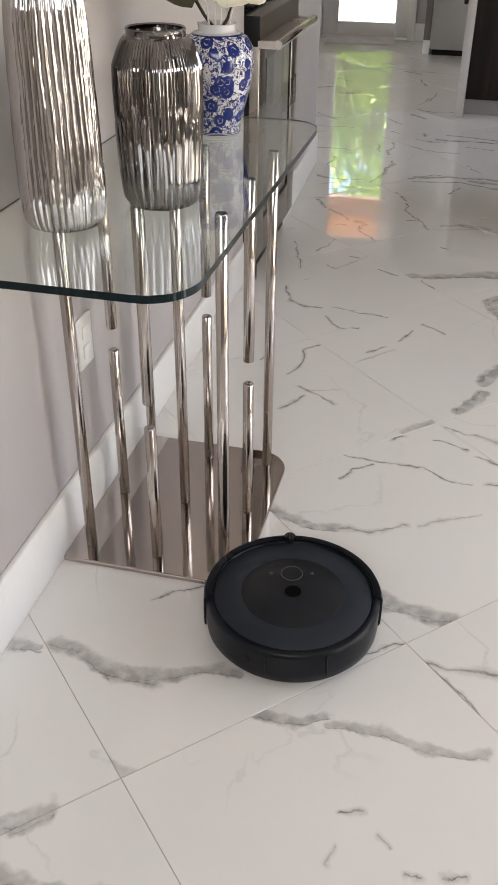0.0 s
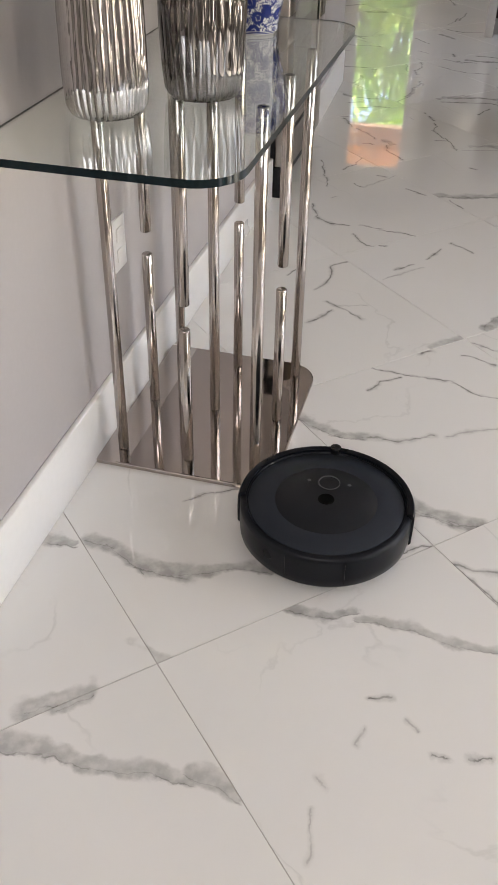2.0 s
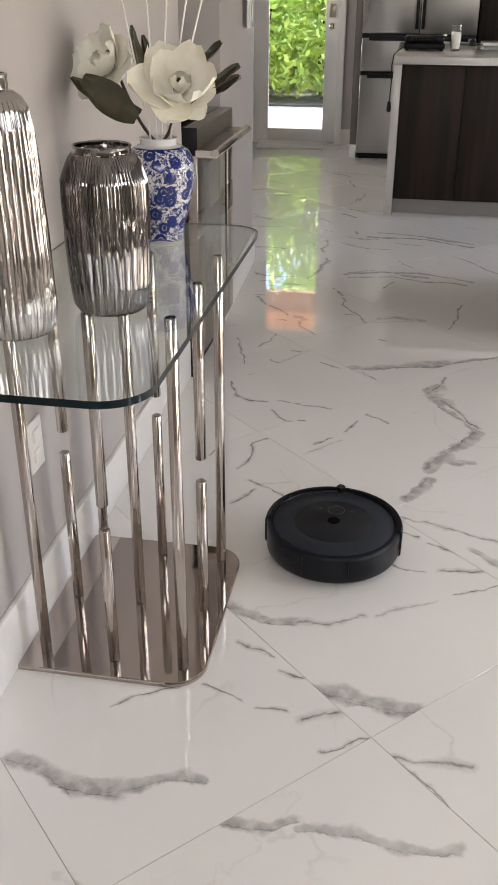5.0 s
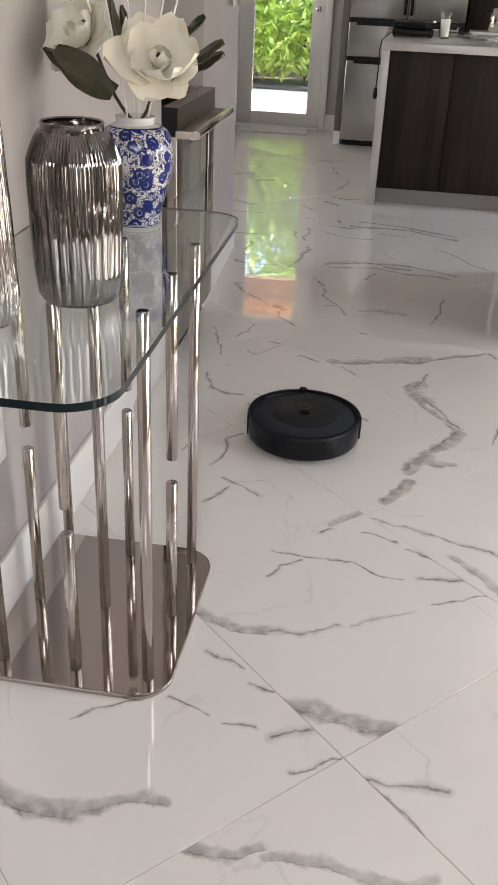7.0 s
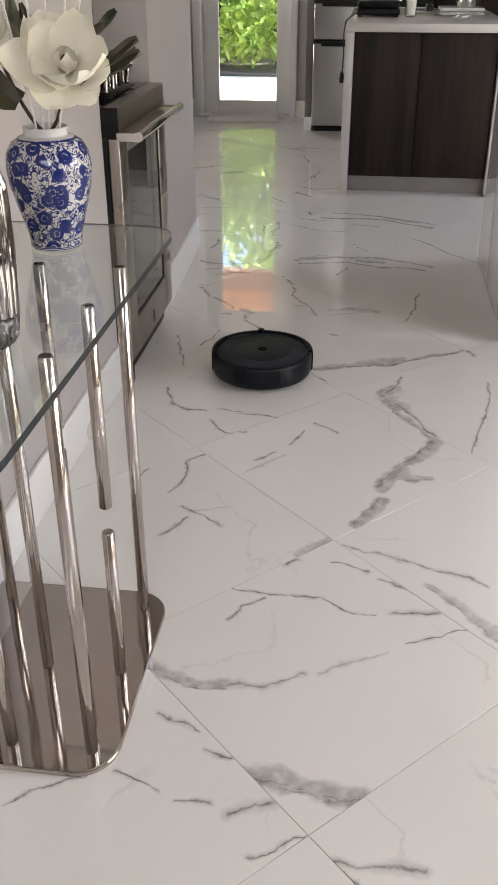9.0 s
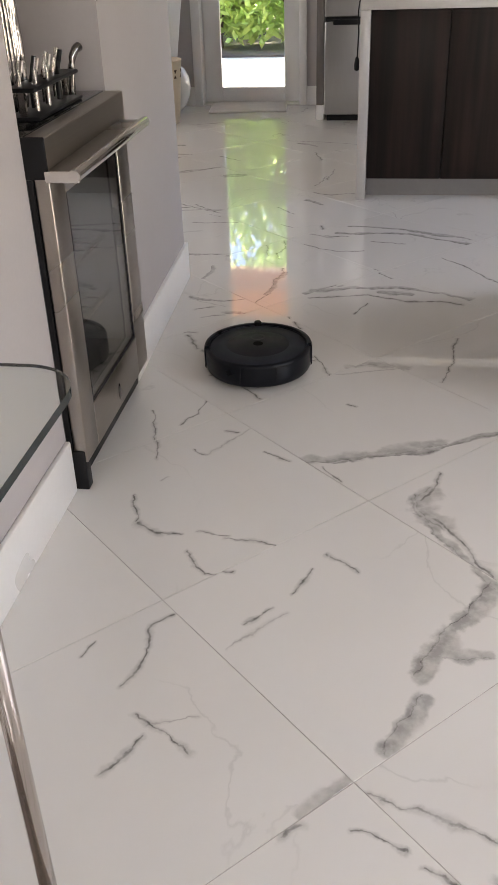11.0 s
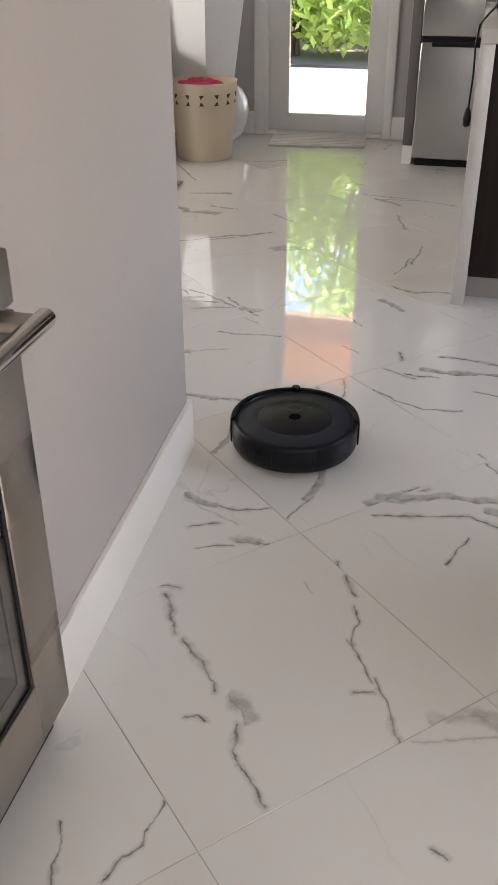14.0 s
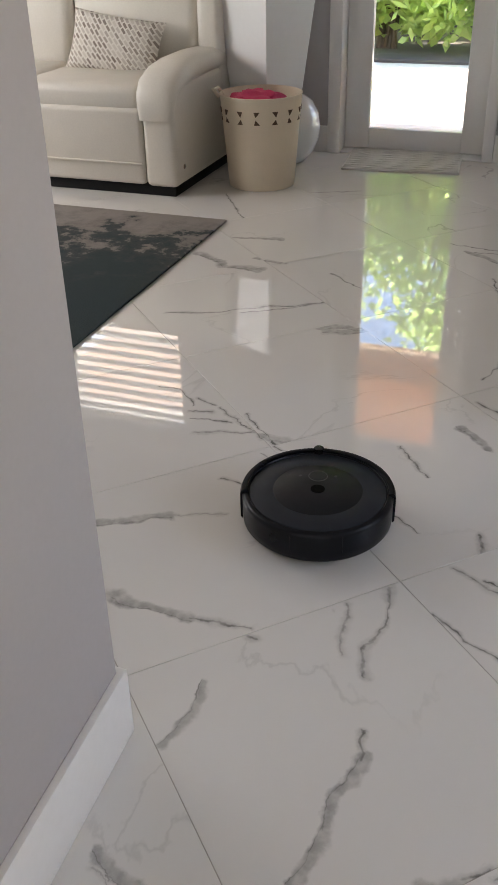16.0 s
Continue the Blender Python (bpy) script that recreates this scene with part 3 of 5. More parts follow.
def blue_white():
    m, nt, b = nodes_of("blue_white_porcelain")
    co = node(nt, "TexCoord")
    obj = co.outputs["Object"]
    v1 = node(nt, "TexVoronoi", [(0, obj), ("Scale", 36.0), ("Randomness", 0.9)])
    w1 = node(nt, "TexNoise", [(0, obj), ("Scale", 58.0), ("Detail", 4.0), ("Distortion", 2.4)])
    mix = node(nt, "Math", [(0, w1.outputs[0]), (1, 0.22)], operation="MULTIPLY")
    s = node(nt, "Math", [(0, v1.outputs["Distance"]), (1, mix.outputs[0])], operation="ADD")
    blot = node(nt, "MapRange", [(0, s.outputs[0]), (1, 0.585), (2, 0.61), (3, 1.0), (4, 0.0)])
    curls = node(nt, "Math", [(0, w1.outputs[0]), (1, 0.5)], operation="SUBTRACT")
    curls = node(nt, "Math", [(0, curls.outputs[0])], operation="ABSOLUTE")
    line = node(nt, "MapRange", [(0, curls.outputs[0]), (1, 0.045), (2, 0.065), (3, 1.0), (4, 0.0)])
    rings = node(nt, "Math", [(0, s.outputs[0]), (1, 0.33)], operation="SUBTRACT")
    rings = node(nt, "Math", [(0, rings.outputs[0])], operation="ABSOLUTE")
    hole = node(nt, "MapRange", [(0, rings.outputs[0]), (1, 0.012), (2, 0.022), (3, 0.0), (4, 1.0)])
    body = node(nt, "Math", [(0, blot.outputs[0]), (1, hole.outputs[0])], operation="MULTIPLY")
    both = node(nt, "Math", [(0, body.outputs[0]), (1, line.outputs[0])], operation="MAXIMUM")
    sep = node(nt, "SeparateXYZ", [(0, obj)])
    low = node(nt, "MapRange", [(0, sep.outputs[2]), (1, 0.008), (2, 0.010), (3, 0.0), (4, 1.0)])
    high = node(nt, "MapRange", [(0, sep.outputs[2]), (1, 0.197), (2, 0.199), (3, 1.0), (4, 0.0)])
    band = node(nt, "Math", [(0, low.outputs[0]), (1, high.outputs[0])], operation="MULTIPLY")
    allm = node(nt, "Math", [(0, both.outputs[0]), (1, band.outputs[0])], operation="MULTIPLY")
    for height in (0.0045, 0.0075, 0.1965):
        gap = node(nt, "Math", [(0, sep.outputs[2]), (1, height)], operation="SUBTRACT")
        gap = node(nt, "Math", [(0, gap.outputs[0])], operation="ABSOLUTE")
        hoop = node(nt, "MapRange", [(0, gap.outputs[0]), (1, 0.0007), (2, 0.0011), (3, 1.0), (4, 0.0)])
        allm = node(nt, "Math", [(0, allm.outputs[0]), (1, hoop.outputs[0])], operation="MAXIMUM")
    tone = node(nt, "MixRGB", [(0, w1.outputs[0]), (1, (0.005, 0.009, 0.075, 1)), (2, (0.016, 0.032, 0.21, 1))])
    col = node(nt, "MixRGB", [(0, allm.outputs[0]), (1, (0.54, 0.55, 0.57, 1)), (2, tone.outputs[0])])
    nt.links.new(col.outputs[0], b.inputs["Base Color"])
    b.inputs["Roughness"].default_value = 0.14
    return m


BLUE_WHITE = blue_white()
BV = Vector((-0.555, 2.900, TZ))
bvase = thing("porcelain_vase", BV, "blue and white floral porcelain vase with magnolias", "vase")
VASE = ((0.044, 0), (0.049, 0.004), (0.049, 0.012), (0.052, 0.03), (0.064, 0.07), (0.075, 0.11), (0.0785, 0.14), (0.075, 0.165), (0.064, 0.183), (0.050, 0.191), (0.041, 0.1925))
part("body", lathe([(r * 0.98, z * 1.04) for r, z in VASE], BV, 64), BLUE_WHITE, bvase)
part("neck", lathe([(r * 0.98, z * 1.04) for r, z in ((0.0435, 0.1915), (0.0395, 0.194), (0.0395, 0.203), (0.0410, 0.2065), (0.038, 0.2075), (0.035, 0.203), (0.035, 0.193))], BV, 64), NECK, bvase, "plain white collar")


def petal_bm(root, out, up, length, width, cup):
    """A curved petal or leaf that grows from root."""
    out, up = Vector(out).normalized(), Vector(up).normalized()
    side = out.cross(up).normalized()
    up = side.cross(out)
    bm = bmesh.new()
    nu, nv = 8, 6
    grid = []
    for i in range(nu + 1):
        u = i / nu
        w = width * (math.sin(math.pi * min(1, u * 0.86 + 0.08)) ** 0.75)
        row = []
        for j in range(nv + 1):
            v = 2 * j / nv - 1
            lift = cup * (v * v * 0.55 * width / max(length, 1e-3) + u * u * 0.55) * length
            ripple = (0.03 + 0.11 * u * abs(v)) * length * noise.noise((root[0] * 40 + u * 3.6, v * 2.6, length * 30))
            row.append(bm.verts.new(Vector(root) + out * (u * length) + side * (v * w) + up * (lift + ripple)))
        grid.append(row)
    for i in range(nu):
        for j in range(nv):
            bm.faces.new((grid[i][j], grid[i][j + 1], grid[i + 1][j + 1], grid[i + 1][j]))
    top = bmesh.ops.extrude_face_region(bm, geom=bm.faces[:])
    bmesh.ops.translate(bm, verts=[v for v in top["geom"] if isinstance(v, bmesh.types.BMVert)], vec=up * 0.0012)
    return soft(bm)


def magnolia(at, face, size, mouth):
    """A white magnolia on its stem, with petals round a green heart."""
    f = thing("magnolia_flower", mouth, "artificial white magnolia with dark leaves in the vase", "flower", "magnolias in the vase")
    at, face = Vector(at), Vector(face).normalized()
    side = face.orthogonal().normalized()
    up = face.cross(side)
    stem_pts = [Vector(mouth).lerp(at - face * 0.02, k / 6) + Vector((0, 0, -0.02 * math.sin(math.pi * k / 6))) for k in range(7)]
    part("stem", tube(stem_pts, 0.0035, 7), STEM, f)
    for ring, (count, lean, ln) in enumerate(((6, 0.22, 1.16), (5, 0.70, 0.95), (4, 1.5, 0.62))):
        for k in range(count):
            a = 2 * math.pi * (k + 0.5 * ring) / count + 0.3
            out = side * math.cos(a) + up * math.sin(a) + face * lean * 0.55
            long = size * ln * (1.0 + 0.20 * math.sin(7.1 * k + 3.3 * ring + 40 * size))
            part("petal", petal_bm(at + face * 0.006 * ring, out, face, long, long * (0.5 + 0.05 * math.sin(4.7 * k + ring)), 0.34 + 0.28 * ring + 0.22 * math.sin(5.3 * k + 2.0 * ring)), PETAL, f)
    part("heart", lathe([(0.004, -0.006), (0.012, 0), (0.0145, 0.012), (0.010, 0.028), (0.003, 0.036)], at + face * 0.012, 12), LEAF, f)
    return f


def leaf_on(f, root, tip, width, up=(0, 0, 1), cup=0.25):
    root, tip = Vector(root), Vector(tip)
    part("leaf", petal_bm(root, tip - root, up, (tip - root).length, width, cup), LEAF, f)


mouth = BV + Vector((0, 0, 0.20))
fa = magnolia((-0.508, 2.90, 1.082), (0.32, -0.9, 0.75), 0.082, mouth)
fb = magnolia((-0.672, 2.98, 1.118), (-0.45, -0.7, 0.55), 0.074, mouth)
leaf_on(fb, (-0.605, 2.91, 1.03), (-0.705, 2.86, 1.11), 0.034, (0.6, -0.8, 0.2))
leaf_on(fb, (-0.60, 2.93, 1.04), (-0.755, 2.95, 1.09), 0.020, (0, -0.6, 0.8))
leaf_on(fb, (-0.60, 2.96, 1.10), (-0.64, 2.99, 1.20), 0.016, (1, -0.5, 0))
leaf_on(fa, (-0.54, 2.91, 1.03), (-0.445, 2.90, 1.08), 0.022, (0, -0.4, 1))
leaf_on(fa, (-0.47, 2.92, 1.08), (-0.385, 2.95, 1.125), 0.016, (0, -0.4, 1))
leaf_on(fa, (-0.47, 2.93, 1.07), (-0.395, 2.99, 1.10), 0.014, (0, -0.5, 1))
leaf_on(fa, (-0.50, 2.95, 1.12), (-0.43, 2.99, 1.165), 0.016, (0, -0.5, 1))
leaf_on(fa, (-0.56, 2.94, 1.09), (-0.60, 2.96, 1.185), 0.012, (0.5, -0.8, 0))
for k, (dx, dy) in enumerate(((-0.050, 0.01), (-0.015, 0.02), (0.02, 0.00), (0.045, 0.02), (0.07, 0.01))):
    solo("reed_stick", tube([mouth + Vector((0, 0, -0.17)), mouth + Vector((dx * 0.4, dy * 0.4, 0.03)), mouth + Vector((dx * 1.7, dy * 1.5, 0.36))], 0.0022, 6), REED, "thin white reed stick standing in the vase", "reed")["group"] = "reeds in the vase"

# ---------------------------------------------------------------- robot vacuum
robot = thing("robot_vacuum", (0, 0, 0), "round black robot vacuum rolling over the floor", "robot vacuum")
part("body", lathe([(0.150, 0.012), (0.160, 0.016), (0.1655, 0.024), (0.1665, 0.040), (0.1665, 0.078), (0.165, 0.086), (0.160, 0.090), (0.154, 0.0905), (0.152, 0.087)], n=96), ROBOT_BODY, robot)
lid = part("lid", lathe([(0.02, 0.080), (0.1505, 0.083), (0.1505, 0.0885), (0.149, 0.090), (0.100, 0.0915), (0.02, 0.092)], n=96), ROBOT_LID, robot, "dark grey top cover")
part("disc", lathe([(0.02, 0.0915), (0.099, 0.0913), (0.098, 0.0922), (0.02, 0.0926)], n=72), ROBOT_DISC, lid)
part("centre_button", lathe([(0.002, 0.0925), (0.016, 0.0925), (0.0155, 0.0936), (0.012, 0.0938), (0.002, 0.0930)], n=28), DOT, lid)
ring = bmesh.new()
ring_rows = []
for k in range(40):
    a = 2 * math.pi * k / 40
    ring_rows.append([ring.verts.new((0.052 + r * math.cos(a), r * math.sin(a), z)) for r, z in ((0.0200, 0.0922), (0.0200, 0.0932), (0.0218, 0.0932), (0.0218, 0.0922))])
for k in range(40):
    a, b2 = ring_rows[k], ring_rows[(k + 1) % 40]
    for j in range(4):
        ring.faces.new((a[j], a[(j + 1) % 4], b2[(j + 1) % 4], b2[j]))
part("light_ring", soft(ring), RING_LIGHT, lid, "glowing white ring light")
for sy in (-0.040, 0.040):
    part("icon_button", lathe([(0.001, 0.092), (0.0035, 0.092), (0.0035, 0.0931), (0.001, 0.0931)], (0.052, sy, 0), 12), RING_LIGHT, lid)
# the bumper wraps the front half
bump = bmesh.new()
prof = [(0.1685, 0.020), (0.1715, 0.026), (0.1720, 0.060), (0.1715, 0.088), (0.168, 0.0955), (0.160, 0.097), (0.156, 0.095), (0.1565, 0.088), (0.167, 0.085), (0.167, 0.022)]
rows_b = []
for k in range(49):
    a = radians(-96 + 192 * k / 48)
    rows_b.append([bump.verts.new((r * math.cos(a), r * math.sin(a), z)) for r, z in prof])
for lo, hi in zip(rows_b, rows_b[1:]):
    for j in range(len(prof)):
        bump.faces.new((lo[j], lo[(j + 1) % len(prof)], hi[(j + 1) % len(prof)], hi[j]))
bump.faces.new(rows_b[0][::-1])
bump.faces.new(rows_b[-1])
part("bumper", soft(bump), ROBOT_BODY, robot, "glossy black front bumper")
part("sensor_turret", lathe([(0.010, 0.090), (0.010, 0.096), (0.0115, 0.099), (0.0115, 0.103), (0.009, 0.105), (0.003, 0.1055)], (0.157, 0, 0), 20), BLACK_GLASS, robot)
for sy in (-1, 1):
    wh = lathe([(0.012, -0.012), (0.034, -0.010), (0.036, 0), (0.034, 0.010), (0.012, 0.012)], n=24)
    bmesh.ops.rotate(wh, verts=wh.verts, matrix=Matrix.Rotation(radians(90), 3, "X"))
    bmesh.ops.translate(wh, verts=wh.verts, vec=(0, sy * 0.115, 0.036))
    part("wheel", wh, BLACK, robot)
part("caster", lathe([(0.004, 0.0), (0.012, 0.004), (0.014, 0.012), (0.010, 0.022)], (0.12, 0, 0), 16), BLACK, robot)
part("bin_seam", box(-0.1600, -0.1572, -0.056, -0.0545, 0.030, 0.080), BLACK, robot)
part("bin_seam", box(-0.1600, -0.1572, 0.0545, 0.056, 0.030, 0.080), BLACK, robot)

# ---------------------------------------------------------------- range in its niche
oven = thing("kitchen_range", (-1.05, 4.273, 0), "stainless steel range with a glass oven door, in a wall niche", "range")
OY0, OY1 = 3.962, 4.585
shell = box(-1.38, -1.20, OY0 + 0.003, OY1 - 0.003, 0.02, 0.862)
box(-1.20, -0.757, OY0 + 0.003, OY0 + 0.075, 0.02, 0.862, bm=shell)
box(-1.20, -0.757, OY1 - 0.083, OY1 - 0.003, 0.02, 0.862, bm=shell)
box(-1.20, -0.757, OY0 + 0.075, OY1 - 0.083, 0.02, 0.185, bm=shell)
box(-1.20, -0.757, OY0 + 0.075, OY1 - 0.083, 0.745, 0.862, bm=shell)
part("body", shell, ENAMEL, oven, "dark enamelled oven body", smooth=False)
for z in (0.34, 0.50):
    rack = tube([(-0.79, OY0 + 0.08, z), (-0.79, OY1 - 0.088, z)], 0.008, 8)
    tube([(-1.17, OY0 + 0.08, z), (-1.17, OY1 - 0.088, z)], 0.005, 8, bm=rack)
    for k in range(6):
        y = OY0 + 0.11 + 0.072 * k
        tube([(-1.17, y, z), (-0.79, y, z)], 0.003, 6, bm=rack)
    part("oven_rack", rack, STEEL_BRIGHT, oven, "bright steel wire rack")
part("kick_plate", box(-0.80, -0.752, OY0 + 0.006, OY1 - 0.006, 0.0, 0.075, 0.002), BLACK, oven)
part("cooktop", box(-1.38, -0.768, OY0 + 0.002, OY1 - 0.002, 0.863, 0.872, 0.002), BLACK_GLASS, oven, "black glass cooktop")
part("control_panel", prism([(-0.767, OY0), (-0.716, OY0), (-0.716, OY1), (-0.767, OY1)], 0.795, 0.871, 0.003), STEEL, oven, "brushed steel front panel")
seal = box(-0.7565, -0.7505, OY0 + 0.002, OY0 + 0.09, 0.082, 0.786)
box(-0.7565, -0.7505, OY1 - 0.098, OY1 - 0.002, 0.082, 0.786, bm=seal)
box(-0.7565, -0.7505, OY0 + 0.09, OY1 - 0.098, 0.082, 0.195, bm=seal)
box(-0.7565, -0.7505, OY0 + 0.09, OY1 - 0.098, 0.74, 0.786, bm=seal)
od = part("oven_door", seal, BLACK, oven, "brushed steel oven door", smooth=False)
part("stile", box(-0.750, -0.716, OY0, OY0 + 0.095, 0.08, 0.788, 0.003), STEEL, od)
part("stile", box(-0.750, -0.716, OY1 - 0.103, OY1, 0.08, 0.788, 0.003), STEEL, od)
part("rail", box(-0.750, -0.716, OY0 + 0.0952, OY1 - 0.1032, 0.08, 0.20, 0.001), STEEL, od)
part("rail", box(-0.750, -0.716, OY0 + 0.0952, OY1 - 0.1032, 0.735, 0.788, 0.001), STEEL, od)
glass_ob = part("door_glass", box(-0.7265, -0.7215, OY0 + 0.0955, OY1 - 0.1035, 0.2005, 0.7345), OVEN_GLASS, od, "grey tinted glass", smooth=False)
glass_ob.visible_shadow = False
trim_bm = box(-0.7215, -0.7185, OY0 + 0.0955, OY0 + 0.1035, 0.2005, 0.7345)
box(-0.7215, -0.7185, OY1 - 0.1115, OY1 - 0.1035, 0.2005, 0.7345, bm=trim_bm)
box(-0.7215, -0.7185, OY0 + 0.1035, OY1 - 0.1115, 0.2005, 0.2085, bm=trim_bm)
part("glass_border", trim_bm, BLACK, od, "black printed border", smooth=False)
hb = lathe([(0.0125, 0), (0.0135, 0.004), (0.0135, 0.606), (0.0125, 0.61)], n=24)
bmesh.ops.rotate(hb, verts=hb.verts, matrix=Matrix.Rotation(radians(-90), 3, "X"))
bmesh.ops.translate(hb, verts=hb.verts, vec=(-0.648, 3.930, 0.800))
part("handle", hb, STEEL_BRIGHT, oven, "bright round steel bar handle")
part("handle_shelf", box(-0.7165, -0.650, 3.945, 4.40, 0.789, 0.805, 0.003), STEEL, oven)
shelf_end = box(-0.7165, -0.650, 4.50, 4.538, 0.789, 0.805, 0.003)
box(-0.7165, -0.701, 4.401, 4.499, 0.789, 0.805, 0.002, bm=shelf_end)
box(-0.664, -0.650, 4.401, 4.499, 0.789, 0.805, 0.002, bm=shelf_end)
part("handle_bracket", shelf_end, STEEL, oven)
part("handle_bracket", box(-0.7165, -0.640, 3.9385, 3.9445, 0.784, 0.808, 0.002), STEEL_BRIGHT, oven)
part("side_trim", box(-0.764, -0.7515, OY0 - 0.0045, OY0 - 0.0008, 0.113, 0.784), BLACK, oven, "black side trim")
part("end_cap", box(-0.768, -0.714, OY0 - 0.006, OY0 - 0.0005, 0.786, 0.874, 0.002), BLACK, oven, "black panel end cap")
part("foot_cover", box(-0.768, -0.722, OY0 - 0.004, OY0 + 0.03, 0.0, 0.112, 0.003), BLACK, oven)
badge = lathe([(0.010, 0), (0.012, 0.002), (0.008, 0.004), (0.003, 0.004)], n=20)
bmesh.ops.rotate(badge, verts=badge.verts, matrix=Matrix.Rotation(radians(90), 3, "Y"))
bmesh.ops.scale(badge, verts=badge.verts, vec=(1, 0.85, 2.2))
bmesh.ops.translate(badge, verts=badge.verts, vec=(-0.716, 4.273, 0.125))
part("badge", badge, DARK_SILVER, od)

# on the cooktop
CZ = 0.873
block = thing("utensil_rack", (-0.82, 4.30, CZ), "black rack with steel-handled kitchen tools on the cooktop", "utensil rack")
part("tray", box(-0.87, -0.785, 4.14, 4.46, CZ, CZ + 0.008, 0.003), BLACK, block)
part("top_bar", box(-0.86, -0.79, 4.14, 4.46, CZ + 0.060, CZ + 0.070, 0.003), BLACK, block)
for y in (4.145, 4.445):
    part("post", box(-0.832, -0.818, y, y + 0.012, CZ + 0.008, CZ + 0.061), STEEL_BRIGHT, block)
for k in range(7):
    y = 4.165 + 0.040 * k
    dx = 0.022 * (k % 2)
    t1 = tube([(-0.835 + dx, y, CZ + 0.012), (-0.835 + dx, y, CZ + 0.07), (-0.828 + dx, y + 0.004, CZ + 0.10), (-0.822 + dx, y + 0.006, CZ + 0.125)], 0.0072, 10, taper=0.8)
    part("tool_handle", t1, BLACK if k in (2, 5) else STEEL_BRIGHT, block)
part("ladle", tube([(-0.815, 4.470, CZ + 0.002), (-0.812, 4.472, CZ + 0.07), (-0.807, 4.478, CZ + 0.095), (-0.800, 4.487, CZ + 0.112), (-0.794, 4.500, CZ + 0.117)], 0.008, 10, taper=1.5), DARK_SILVER, block)
cook_vase = thing("fluted_vase", (-0.91, 4.27, CZ), "tall polished silver fluted vase on the cooktop", "vase")
part("body", fluted([(0.036, 0), (0.046, 0.004), (0.052, 0.04), (0.054, 0.12), (0.050, 0.24), (0.043, 0.33), (0.034, 0.38)], (-0.91, 4.27, CZ), tall_flutes, 240), SILVER, cook_vase)
part("rim", lathe([(0.033, 0.379), (0.030, 0.39), (0.032, 0.40), (0.028, 0.401), (0.026, 0.385)], (-0.91, 4.27, CZ), 40), SILVER, cook_vase, "plain rolled rim")
solo("steel_canister", lathe([(0.030, 0), (0.033, 0.004), (0.033, 0.27), (0.030, 0.28), (0.016, 0.288), (0.010, 0.291), (0.010, 0.308), (0.004, 0.312)], (-0.95, 4.40, CZ), 36), STEEL_BRIGHT, "slim bright steel canister on the cooktop", "canister")
solo("steel_canister", lathe([(0.045, 0), (0.048, 0.004), (0.048, 0.24), (0.044, 0.25), (0.02, 0.258), (0.010, 0.262), (0.010, 0.28), (0.004, 0.285)], (-1.05, 4.12, CZ), 36), STEEL_BRIGHT, "stout bright steel canister on the cooktop", "canister")

# wall plates
sw = thing("light_switch", (WX, 5.26, 1.19), "white light switch plate on the wall", "light switch")
part("plate", box(WX, WX + 0.006, 5.185, 5.335, 1.125, 1.245, 0.002), PORCELAIN, sw)
for y in (5.212, 5.274):
    part("rocker", box(WX + 0.006, WX + 0.011, y, y + 0.034, 1.15, 1.22, 0.002), PORCELAIN, sw)
so = thing("wall_socket", (WX, 2.575, 0.41), "white wall socket behind the table rods", "wall socket")
plate = part("plate", box(WX, WX + 0.006, 2.54, 2.61, 0.355, 0.47, 0.002), TRIM, so)
for z in (0.375, 0.42):
    part("outlet", box(WX + 0.006, WX + 0.009, 2.558, 2.592, z, z + 0.03, 0.002), TRIM, plate)

# ---------------------------------------------------------------- island and kitchen
isl = thing("kitchen_island", (0.29, 7.3, 0), "dark wood kitchen island with a white waterfall worktop", "kitchen island")
part("worktop", box(-0.16, 0.74, 6.78, 8.40, 0.885, 0.930, 0.003), QUARTZ, isl, "white quartz worktop")
part("waterfall_end", box(-0.16, -0.112, 6.78, 8.40, 0.0, 0.8848, 0.003), QUARTZ, isl, "white quartz end panel")
part("waterfall_end", box(0.690, 0.74, 6.78, 8.40, 0.0, 0.8848, 0.003), QUARTZ, isl, "white quartz end panel")
part("carcass", box(-0.110, 0.688, 6.84, 8.38, 0.098, 0.882), WOOD, isl, smooth=False)
part("front_panel", box(-0.108, 0.259, 6.812, 6.838, 0.100, 0.880, 0.002), WOOD, isl, "dark brown wood-grain panel")
part("front_panel", box(0.263, 0.686, 6.812, 6.838, 0.100, 0.880, 0.002), WOOD, isl, "dark brown wood-grain panel")
part("toe_kick", box(-0.110, 0.688, 6.88, 8.34, 0.0, 0.0975), TOE, isl, "pale grey toe kick")

for y0, y1, x0 in ((4.74, 5.52, 0.545), (4.45, 4.736, 0.552)):
    unit = thing("tall_cupboard", (x0 + 0.3, (y0 + y1) / 2, 0), "tall glossy white cupboard standing across from the range", "cupboard", "white cupboards")
    part("carcass", box(x0 + 0.022, x0 + 0.60, y0, y1, 0.0, 2.15, 0.002), WHITE_GLOSS, unit)
    part("door", box(x0, x0 + 0.020, y0 + 0.002, y1 - 0.002, 0.004, 1.10, 0.002), WHITE_GLOSS, unit)
    part("door", box(x0, x0 + 0.020, y0 + 0.002, y1 - 0.002, 1.104, 2.148, 0.002), WHITE_GLOSS, unit)

